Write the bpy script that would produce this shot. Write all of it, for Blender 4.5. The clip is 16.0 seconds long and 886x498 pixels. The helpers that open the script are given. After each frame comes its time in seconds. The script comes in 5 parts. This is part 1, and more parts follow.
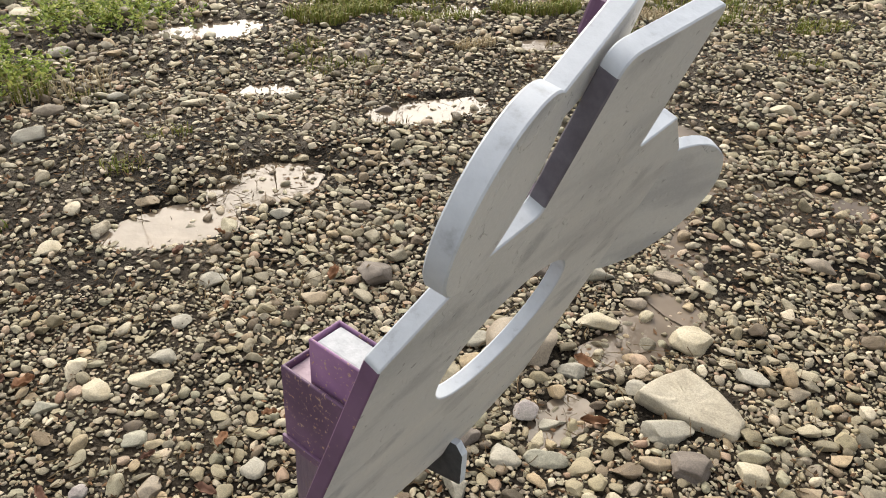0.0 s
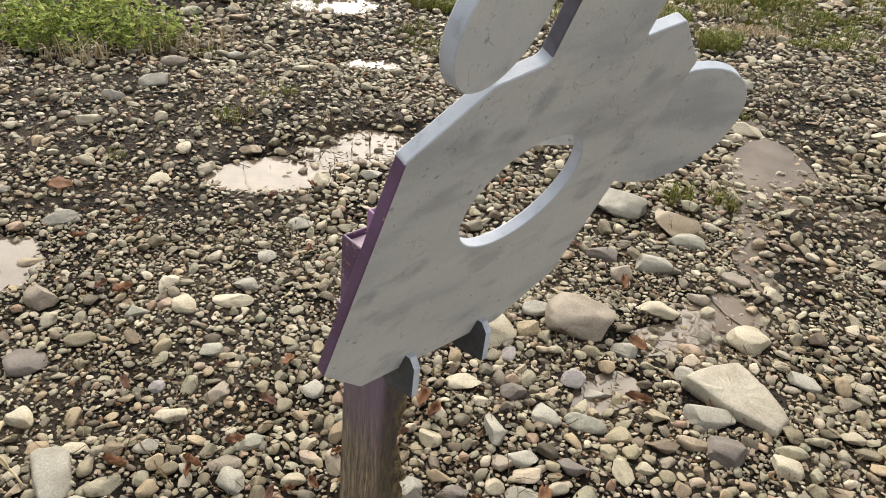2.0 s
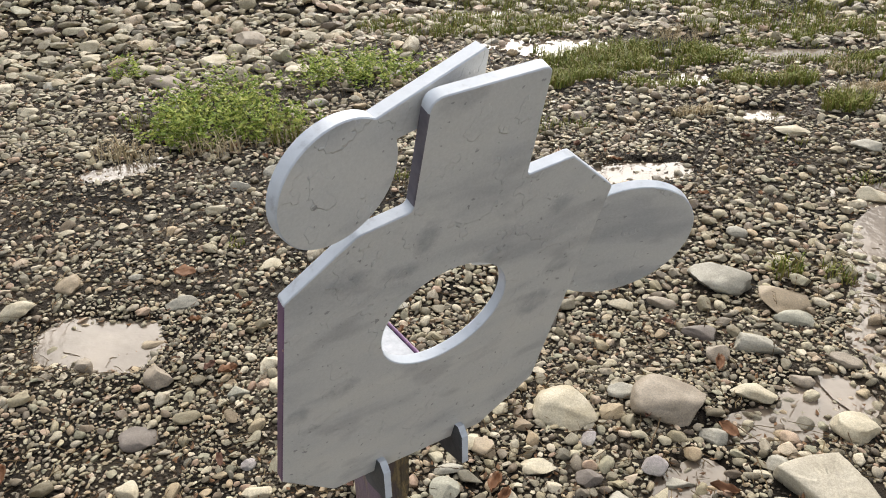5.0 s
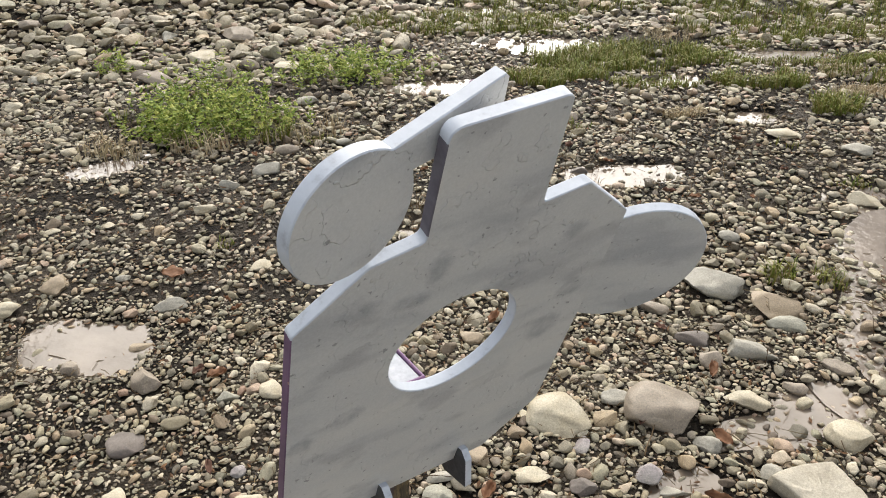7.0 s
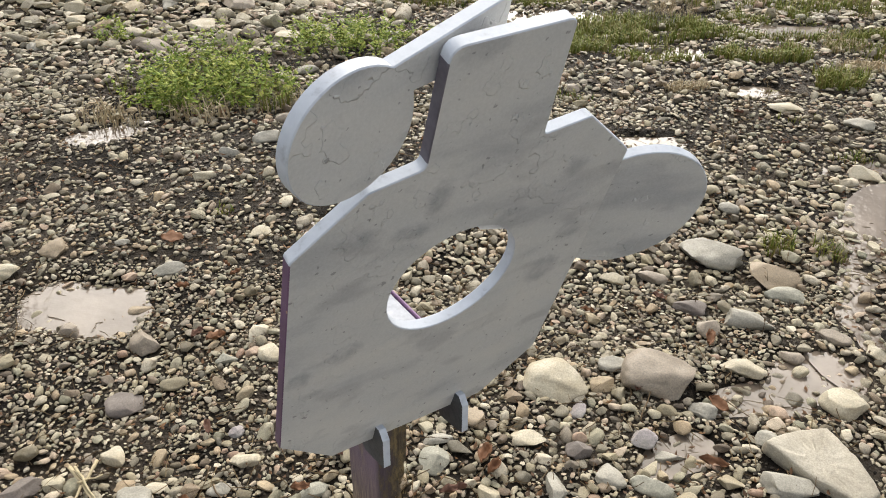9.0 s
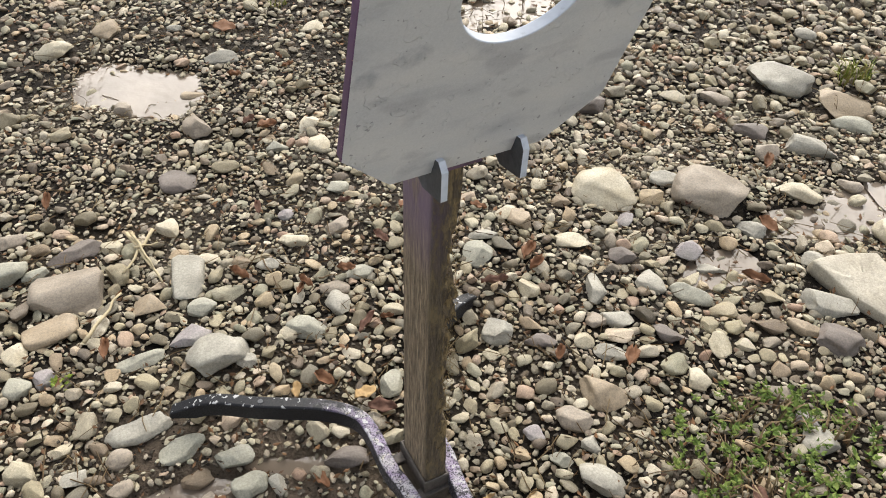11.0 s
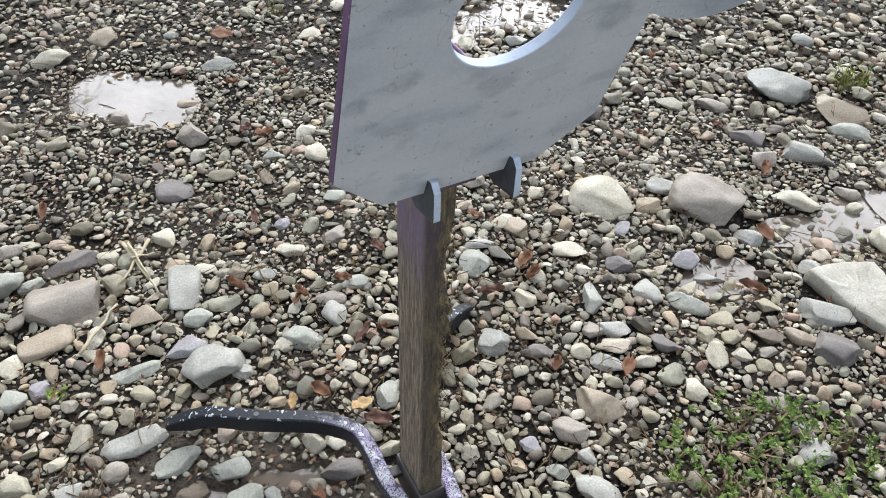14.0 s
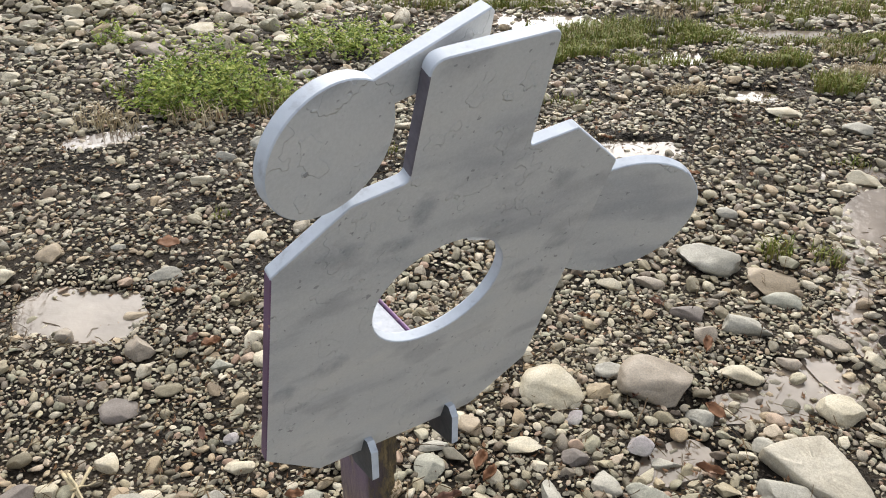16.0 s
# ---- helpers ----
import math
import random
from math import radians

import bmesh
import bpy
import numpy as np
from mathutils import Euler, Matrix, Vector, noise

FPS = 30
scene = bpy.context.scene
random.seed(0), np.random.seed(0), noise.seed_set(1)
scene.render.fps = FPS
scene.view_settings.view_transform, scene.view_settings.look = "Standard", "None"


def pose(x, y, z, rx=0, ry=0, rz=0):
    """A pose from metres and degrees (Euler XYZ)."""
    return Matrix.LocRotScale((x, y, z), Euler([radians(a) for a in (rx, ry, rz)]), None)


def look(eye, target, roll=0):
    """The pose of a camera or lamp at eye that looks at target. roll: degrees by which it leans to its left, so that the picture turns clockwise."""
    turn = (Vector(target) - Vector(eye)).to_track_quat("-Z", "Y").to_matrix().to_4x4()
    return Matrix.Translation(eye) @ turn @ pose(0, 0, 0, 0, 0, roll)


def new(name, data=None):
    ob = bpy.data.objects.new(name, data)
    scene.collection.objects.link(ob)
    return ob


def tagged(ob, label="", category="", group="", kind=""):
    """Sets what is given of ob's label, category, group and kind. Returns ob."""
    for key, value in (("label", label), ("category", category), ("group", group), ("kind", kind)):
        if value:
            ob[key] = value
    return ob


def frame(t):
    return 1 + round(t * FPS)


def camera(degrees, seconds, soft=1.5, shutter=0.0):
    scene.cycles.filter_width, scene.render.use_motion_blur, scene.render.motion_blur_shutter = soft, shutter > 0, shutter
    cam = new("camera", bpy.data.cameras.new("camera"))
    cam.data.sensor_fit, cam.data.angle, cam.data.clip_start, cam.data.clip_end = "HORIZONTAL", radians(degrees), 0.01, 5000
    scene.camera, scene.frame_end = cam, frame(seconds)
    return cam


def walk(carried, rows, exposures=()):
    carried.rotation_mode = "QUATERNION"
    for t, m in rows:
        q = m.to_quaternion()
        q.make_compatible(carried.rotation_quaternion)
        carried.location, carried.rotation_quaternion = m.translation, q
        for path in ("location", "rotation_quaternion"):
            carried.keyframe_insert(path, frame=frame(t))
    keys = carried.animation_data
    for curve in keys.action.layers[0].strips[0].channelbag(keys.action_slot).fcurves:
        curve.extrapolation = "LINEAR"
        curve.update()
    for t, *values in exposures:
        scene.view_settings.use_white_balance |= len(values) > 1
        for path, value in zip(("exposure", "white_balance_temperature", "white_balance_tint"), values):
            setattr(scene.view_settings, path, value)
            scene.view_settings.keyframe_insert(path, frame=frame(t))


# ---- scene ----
cam = camera(58.1, 16.0, soft=1.0)
PATH = [
    (0, (-0.053, -0.531, 1.399), (0.382, 1.072, 0.284), 3.4),
    (0.5, (-0.055, -0.532, 1.395), (0.355, 1.068, 0.267), 4.2),
    (1, (-0.045, -0.55, 1.353), (0.297, 1.037, 0.185), 5.9),
    (1.5, (-0.018, -0.569, 1.333), (0.225, 1.029, 0.156), 6.1),
    (2, (-0.034, -0.691, 1.371), (0.186, 0.952, 0.253), 6.6),
    (2.5, (0.001, -0.746, 1.421), (0.128, 0.948, 0.366), 6.0),
    (3, (0.086, -0.723, 1.421), (-0.001, 0.992, 0.395), 3.7),
    (3.5, (0.164, -0.708, 1.427), (-0.005, 0.994, 0.39), 1.2),
    (4, (0.145, -0.722, 1.435), (-0.018, 0.983, 0.403), -0.2),
    (4.5, (0.149, -0.713, 1.445), (-0.009, 1.005, 0.432), -1.0),
    (5, (0.153, -0.709, 1.448), (-0.006, 1.019, 0.454), -1.3),
    (5.2, (0.148, -0.712, 1.447), (-0.006, 1.027, 0.471), -1.5),
    (7.3, (0.131, -0.676, 1.459), (0.006, 1.048, 0.453), -0.2),
    (7.5, (0.146, -0.688, 1.443), (0.012, 1.038, 0.441), -0.3),
    (8, (0.143, -0.689, 1.423), (0.02, 1.026, 0.401), 0.1),
    (8.2, (0.14, -0.691, 1.43), (0.022, 1.019, 0.4), 0.3),
    (10.3, (0.13, -0.701, 1.405), (-0.027, 0.89, 0.202), 1.4),
    (10.5, (0.129, -0.713, 1.385), (-0.041, 0.838, 0.134), 1.7),
    (11, (0.119, -0.748, 1.331), (-0.072, 0.696, -0.04), 2.4),
    (11.5, (0.119, -0.762, 1.306), (-0.078, 0.592, -0.152), 3.0),
    (12, (0.122, -0.757, 1.302), (-0.075, 0.542, -0.206), 3.4),
    (12.5, (0.122, -0.756, 1.306), (-0.073, 0.529, -0.214), 3.5),
    (13, (0.12, -0.756, 1.31), (-0.072, 0.55, -0.192), 3.4),
    (13.5, (0.119, -0.751, 1.32), (-0.075, 0.612, -0.132), 3.0),
    (14, (0.123, -0.732, 1.345), (-0.067, 0.714, -0.024), 2.3),
    (14.5, (0.131, -0.711, 1.389), (-0.045, 0.828, 0.125), 1.5),
    (15, (0.143, -0.691, 1.415), (-0.008, 0.926, 0.247), 0.9),
    (15.5, (0.149, -0.686, 1.426), (0.017, 0.985, 0.335), 0.6),
    (16, (0.143, -0.684, 1.431), (0.021, 1.017, 0.385), 0.4),
]
walk(cam, [(t, look(eye, target, roll)) for t, eye, target, roll in PATH],
     exposures=((0, 0.1, 7150, 10), (3.5, 0.07, 6900, 10), (8.2, 0.07, 6750, 10), (10.8, 0.16, 6900, 10), (11.3, 0.24, 6200, 10),
                (12.5, 0.27, 5900, 10), (13.5, 0.25, 5750, 9), (14.0, 0.25, 5750, 9), (14.6, 0.23, 6050, 10), (15.3, 0.14, 6350, 10), (16, 0.09, 6500, 10)))

# ---- light ----
world = bpy.data.worlds.new("sky")
scene.world = world
world.use_nodes = True
wn, wl = world.node_tree.nodes, world.node_tree.links
wn.clear()
w_out = wn.new("ShaderNodeOutputWorld")
w_bg = wn.new("ShaderNodeBackground")
w_sky = wn.new("ShaderNodeTexSky")
w_sky.sky_type = "NISHITA"
w_sky.sun_disc = False
w_sky.sun_elevation = radians(38)
w_sky.sun_rotation = radians(-4)
w_tc = wn.new("ShaderNodeTexCoord")
w_cloud = wn.new("ShaderNodeTexNoise")
w_cloud.inputs["Scale"].default_value = 2.2
w_cloud.inputs["Detail"].default_value = 6
w_ramp = wn.new("ShaderNodeMapRange")
w_ramp.inputs["From Min"].default_value = 0.42
w_ramp.inputs["From Max"].default_value = 0.62
w_mix = wn.new("ShaderNodeMixRGB")
w_mix.inputs["Color2"].default_value = (9.0, 9.0, 9.1, 1)
wl.new(w_tc.outputs["Generated"], w_cloud.inputs["Vector"])
wl.new(w_cloud.outputs["Fac"], w_ramp.inputs["Value"])
wl.new(w_ramp.outputs["Result"], w_mix.inputs["Fac"])
wl.new(w_sky.outputs["Color"], w_mix.inputs["Color1"])
wl.new(w_mix.outputs["Color"], w_bg.inputs["Color"])
w_bg.inputs["Strength"].default_value = 0.14
wl.new(w_bg.outputs["Background"], w_out.inputs["Surface"])

sun = new("sun", bpy.data.lights.new("sun", "SUN"))
sun.data.energy = 4.9
sun.data.angle = radians(56)
sun.data.color = (1.0, 0.96, 0.9)
sun.matrix_world = look((-0.35, 4.6, 4.2), (0, 0, 0.6))
scene.view_settings.exposure = 0.0


# ---- materials ----
def material(name, rough=0.6, metal=0.0):
    m = bpy.data.materials.new(name)
    m.use_nodes = True
    t = m.node_tree
    b = t.nodes["Principled BSDF"]
    b.inputs["Roughness"].default_value = rough
    b.inputs["Metallic"].default_value = metal
    return m, t, b


def node(t, kind, **sets):
    n = t.nodes.new(kind)
    for k, val in sets.items():
        n.inputs[k.replace("_", " ")].default_value = val
    return n


def noise_of(t, scale, detail=4.0, rough=0.55, stretch=None, tilt=0):
    tc = t.nodes.new("ShaderNodeTexCoord")
    n = node(t, "ShaderNodeTexNoise", Scale=scale, Detail=detail, Roughness=rough)
    if stretch:
        mp = t.nodes.new("ShaderNodeMapping")
        mp.inputs["Scale"].default_value = stretch
        mp.inputs["Rotation"].default_value = (0, radians(tilt), 0)
        t.links.new(tc.outputs["Object"], mp.inputs["Vector"])
        t.links.new(mp.outputs["Vector"], n.inputs["Vector"])
    else:
        t.links.new(tc.outputs["Object"], n.inputs["Vector"])
    return n.outputs["Fac"]


def spread(t, value, lo, hi, a=0.0, b=1.0):
    n = node(t, "ShaderNodeMapRange", From_Min=lo, From_Max=hi, To_Min=a, To_Max=b)
    t.links.new(value, n.inputs["Value"])
    return n.outputs["Result"]


def blend(t, fac, one, two, mode="MIX"):
    n = t.nodes.new("ShaderNodeMixRGB")
    n.blend_type = mode
    for key, c in (("Fac", fac), ("Color1", one), ("Color2", two)):
        if isinstance(c, tuple):
            n.inputs[key].default_value = (*c, 1)
        elif isinstance(c, float):
            n.inputs[key].default_value = c
        else:
            t.links.new(c, n.inputs[key])
    return n.outputs["Color"]


def ramp(t, fac, *stops):
    n = t.nodes.new("ShaderNodeValToRGB")
    e = n.color_ramp.elements
    while len(e) < len(stops):
        e.new(0.5)
    for el, (pos, c) in zip(e, stops):
        el.position, el.color = pos, (*c, 1)
    t.links.new(fac, n.inputs["Fac"])
    return n.outputs["Color"]


def bump(t, b, height, strength, distance=0.01):
    n = node(t, "ShaderNodeBump", Strength=strength, Distance=distance)
    t.links.new(height, n.inputs["Height"])
    t.links.new(n.outputs["Normal"], b.inputs["Normal"])


def product(t, a, b):
    n = t.nodes.new("ShaderNodeMath")
    n.operation = "MULTIPLY"
    t.links.new(a, n.inputs[0])
    t.links.new(b, n.inputs[1])
    return n.outputs[0]


def stone_material(name, by_object):
    m, t, b = material(name, 0.62)
    b.inputs["Specular IOR Level"].default_value = 0.28
    if by_object:
        rnd = t.nodes.new("ShaderNodeObjectInfo").outputs["Random"]
    else:
        rnd = t.nodes.new("ShaderNodeNewGeometry").outputs["Random Per Island"]
    base = ramp(t, rnd, (0.0, (0.085, 0.072, 0.055)), (0.14, (0.36, 0.325, 0.235)), (0.28, (0.16, 0.15, 0.125)),
                (0.42, (0.48, 0.44, 0.35)), (0.54, (0.28, 0.28, 0.22)), (0.64, (0.42, 0.335, 0.235)),
                (0.76, (0.12, 0.098, 0.082)), (0.9, (0.57, 0.53, 0.445)), (1.0, (0.31, 0.21, 0.16)))
    k = 0.024 if by_object else 1.0  # single stones are scaled up from unit size
    fine = noise_of(t, 380 * k, 6, 0.75)
    broad = noise_of(t, 38 * k, 4)
    c = blend(t, 0.6, base, ramp(t, fine, (0.3, (0.22, 0.22, 0.22)), (0.7, (0.78, 0.78, 0.76))), "OVERLAY")
    mid = noise_of(t, 85 * k, 5, 0.65)
    c = blend(t, 0.38, c, ramp(t, mid, (0.3, (0.26, 0.25, 0.24)), (0.7, (0.76, 0.75, 0.72))), "OVERLAY")
    c = blend(t, spread(t, broad, 0.55, 0.75), c, (0.15, 0.125, 0.09), "MIX")
    c = blend(t, 1.0, c, (1.0, 0.965, 0.89), "MULTIPLY")
    t.links.new(c, b.inputs["Base Color"])
    t.links.new(spread(t, broad, 0.35, 0.65, 0.38, 0.75), b.inputs["Roughness"])
    bump(t, b, blend(t, 0.45, fine, mid), 0.6, 0.005)
    return m


def rock_material(name, colour, dark, scale=1.0):
    m, t, b = material(name, 0.7)
    broad = noise_of(t, 14 * scale, 5, 0.6)
    fine = noise_of(t, 210 * scale, 6, 0.75)
    bands = noise_of(t, 16 * scale, 3, 0.5, (0.5, 0.5, 4))
    c = blend(t, spread(t, broad, 0.38, 0.68), colour, dark)
    c = blend(t, spread(t, bands, 0.5, 0.8, 0.0, 0.5), c, dark)
    c = blend(t, 0.55, c, ramp(t, fine, (0.3, (0.22, 0.22, 0.22)), (0.7, (0.78, 0.78, 0.76))), "OVERLAY")
    c = blend(t, 0.35, c, ramp(t, noise_of(t, 55 * scale, 5, 0.65), (0.3, (0.27, 0.26, 0.25)), (0.7, (0.75, 0.74, 0.72))), "OVERLAY")
    t.links.new(c, b.inputs["Base Color"])
    t.links.new(spread(t, broad, 0.3, 0.7, 0.5, 0.8), b.inputs["Roughness"])
    bump(t, b, blend(t, 0.6, fine, bands), 0.5, 0.007)
    return m


def mud_material():
    m, t, b = material("wet_mud_with_gap_shade", 0.5)
    broad = noise_of(t, 3.2, 5, 0.6)
    mid = noise_of(t, 30, 6, 0.7)
    fine = noise_of(t, 200, 7, 0.8)
    # mud tones taken down to near black, painting in the shade between stones
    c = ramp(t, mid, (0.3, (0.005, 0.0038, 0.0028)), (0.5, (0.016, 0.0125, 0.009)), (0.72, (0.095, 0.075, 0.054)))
    c = blend(t, spread(t, broad, 0.44, 0.62, 0.0, 0.6), c, (0.15, 0.118, 0.086))
    # pale silt washed together between the legs
    tc = t.nodes.new("ShaderNodeTexCoord")
    off = t.nodes.new("ShaderNodeMapping")
    off.inputs["Location"].default_value = (0.3, 0.07, 0)
    off.inputs["Scale"].default_value = (1, 1.5, 0)
    t.links.new(tc.outputs["Object"], off.inputs["Vector"])
    far = t.nodes.new("ShaderNodeVectorMath")
    far.operation = "LENGTH"
    t.links.new(off.outputs["Vector"], far.inputs[0])
    silt = product(t, spread(t, far.outputs["Value"], 0.45, 0.2), spread(t, mid, 0.3, 0.55, 0.3, 1.0))
    c = blend(t, silt, c, (0.2, 0.155, 0.115))
    c = blend(t, 0.6, c, ramp(t, fine, (0.35, (0.25, 0.25, 0.25)), (0.68, (0.8, 0.8, 0.78))), "OVERLAY")
    t.links.new(c, b.inputs["Base Color"])
    t.links.new(spread(t, broad, 0.35, 0.65, 0.8, 0.5), b.inputs["Roughness"])
    b.inputs["Specular IOR Level"].default_value = 0.12
    clods = noise_of(t, 95, 4, 0.6)
    bump(t, b, blend(t, 0.5, blend(t, 0.4, fine, mid), clods), 1.0, 0.06)
    return m


def water_material():
    m, t, b = material("puddle_water", 0.09)
    c = ramp(t, noise_of(t, 5, 3), (0.35, (0.12, 0.093, 0.068)), (0.65, (0.21, 0.17, 0.132)))
    t.links.new(c, b.inputs["Base Color"])
    b.inputs["IOR"].default_value = 1.33
    b.inputs["Specular IOR Level"].default_value = 0.55
    bump(t, b, noise_of(t, 30, 3), 0.12, 0.01)
    return m


def grey_paint_material():
    m, t, b = material("grey_spray_paint", 0.52)
    smear = noise_of(t, 8, 3, 0.5, (1.0, 1.0, 2.6), 42)
    blot = noise_of(t, 19, 2, 0.4, (1.0, 1.0, 1.9), 42)
    fine = noise_of(t, 420, 4, 0.7)
    c = ramp(t, smear, (0.3, (0.4, 0.413, 0.435)), (0.45, (0.545, 0.552, 0.555)), (0.7, (0.61, 0.605, 0.59)))
    c = blend(t, spread(t, blot, 0.6, 0.72, 0.0, 0.5), c, (0.33, 0.335, 0.355))
    # old hits, smeared over with darker paint: place on the plate and half sizes
    tc = t.nodes.new("ShaderNodeTexCoord")
    rag = node(t, "ShaderNodeTexNoise", Scale=95.0, Detail=5.0, Roughness=0.7)
    t.links.new(tc.outputs["Object"], rag.inputs["Vector"])
    sunk = None
    for h, v, rh, rv in ((0.056, 0.131, 0.017, 0.012), (0.012, 0.111, 0.014, 0.013), (0.112, 0.297, 0.013, 0.02), (0.246, 0.287, 0.014, 0.012),
                         (0.191, 0.248, 0.018, 0.011), (0.05, 0.275, 0.022, 0.011), (0.093, 0.268, 0.02, 0.01), (0.258, 0.15, 0.022, 0.02), (0.272, 0.2, 0.02, 0.014)):
        off = t.nodes.new("ShaderNodeMapping")
        off.inputs["Scale"].default_value = (1 / rh, 0, 1 / rv)
        off.inputs["Location"].default_value = (-(h - 0.148) / rh, 0, -(0.876 + 0.9396 * v) / rv)
        t.links.new(tc.outputs["Object"], off.inputs["Vector"])
        add = t.nodes.new("ShaderNodeMixRGB")
        add.blend_type = "ADD"
        add.inputs["Fac"].default_value = 1.0
        t.links.new(off.outputs["Vector"], add.inputs["Color1"])
        t.links.new(rag.outputs["Color"], add.inputs["Color2"])
        mid = t.nodes.new("ShaderNodeVectorMath")
        mid.operation = "DISTANCE"
        mid.inputs[1].default_value = (0.5, 0.5, 0.5)
        t.links.new(add.outputs["Color"], mid.inputs[0])
        one = spread(t, mid.outputs["Value"], 1.05, 0.55)
        if sunk:
            both = t.nodes.new("ShaderNodeMath")
            both.operation = "MAXIMUM"
            t.links.new(sunk, both.inputs[0])
            t.links.new(one, both.inputs[1])
            one = both.outputs[0]
        sunk = one
    c = blend(t, product(t, sunk, spread(t, noise_of(t, 45, 4, 0.6), 0.35, 0.62, 0.15, 0.75)), c, (0.3, 0.315, 0.34))
    c = blend(t, 0.18, c, ramp(t, fine, (0.35, (0.3, 0.3, 0.3)), (0.65, (0.7, 0.7, 0.7))), "OVERLAY")
    t.links.new(c, b.inputs["Base Color"])
    t.links.new(spread(t, smear, 0.3, 0.7, 0.38, 0.6), b.inputs["Roughness"])
    flakes = noise_of(t, 34, 3, 0.5)
    edge = spread(t, flakes, 0.58, 0.59)
    pock = spread(t, noise_of(t, 150, 2, 0.4), 0.7, 0.74, 0.0, 0.7)
    c = blend(t, pock, c, (0.2, 0.2, 0.21))
    t.links.new(c, b.inputs["Base Color"])
    bump(t, b, blend(t, 0.3, blend(t, 0.88, fine, edge), sunk), 0.6, 0.003)
    return m


def sky_tinted_edge_material():
    m, t, b = material("grey_edge_paint_sky_tinted", 0.45)
    n = noise_of(t, 60, 5, 0.65)
    # grey paint made paler and bluer, with the sky's light in its colour
    c = ramp(t, n, (0.25, (0.33, 0.35, 0.39)), (0.42, (0.5, 0.54, 0.6)), (0.7, (0.57, 0.61, 0.67)))
    t.links.new(c, b.inputs["Base Color"])
    bump(t, b, n, 0.25, 0.002)
    return m


def purple_material(name, rust, pale=1.0):
    m, t, b = material(name, 0.5)
    n = noise_of(t, 55, 5, 0.65)
    broad = noise_of(t, 14, 3)
    c = ramp(t, broad, (0.35, (0.085 * pale, 0.043 * pale, 0.092 * pale)), (0.65, (0.16 * pale, 0.085 * pale, 0.165 * pale)))
    spots = spread(t, noise_of(t, 240, 3, 0.6), 0.68 - rust * 0.05, 0.73 - rust * 0.05)
    c = blend(t, spots, c, blend(t, n, (0.42, 0.2, 0.08), (0.45, 0.38, 0.33)))
    t.links.new(c, b.inputs["Base Color"])
    bump(t, b, blend(t, 0.6, n, spots), 0.35, 0.002)
    return m


def leg_material():
    m, t, b = material("black_steel_with_overspray", 0.5)
    b.inputs["Specular IOR Level"].default_value = 0.25
    geo = t.nodes.new("ShaderNodeNewGeometry")
    sep = t.nodes.new("ShaderNodeSeparateXYZ")
    t.links.new(geo.outputs["Normal"], sep.inputs["Vector"])
    up = spread(t, sep.outputs["Z"], 0.35, 0.75)
    speck = noise_of(t, 380, 4, 0.75)
    blot = noise_of(t, 34, 3, 0.6)
    pos = t.nodes.new("ShaderNodeTexCoord")
    dist = t.nodes.new("ShaderNodeVectorMath")
    dist.operation = "LENGTH"
    t.links.new(pos.outputs["Object"], dist.inputs[0])
    near = spread(t, dist.outputs["Value"], 0.27, 0.13)
    black = ramp(t, speck, (0.4, (0.006, 0.007, 0.009)), (0.75, (0.03, 0.03, 0.034)))
    spray = blend(t, spread(t, blot, 0.42, 0.58), (0.27, 0.21, 0.33), (0.44, 0.42, 0.44))
    spray = blend(t, spread(t, noise_of(t, 70, 2), 0.62, 0.66), spray, (0.62, 0.58, 0.5))
    lay = product(t, product(t, up, spread(t, speck, 0.42, 0.5)), spread(t, noise_of(t, 48, 4, 0.7), 0.38, 0.5))
    cover = product(t, lay, near)
    flecks = product(t, up, spread(t, noise_of(t, 95, 2, 0.5), 0.62, 0.65))
    c = blend(t, flecks, blend(t, cover, black, spray), (0.42, 0.42, 0.42))
    side = product(t, spread(t, speck, 0.52, 0.6, 0.0, 0.8), spread(t, dist.outputs["Value"], 0.2, 0.09))
    c = blend(t, side, c, (0.3, 0.28, 0.31))
    t.links.new(c, b.inputs["Base Color"])
    bump(t, b, speck, 0.3, 0.002)
    return m


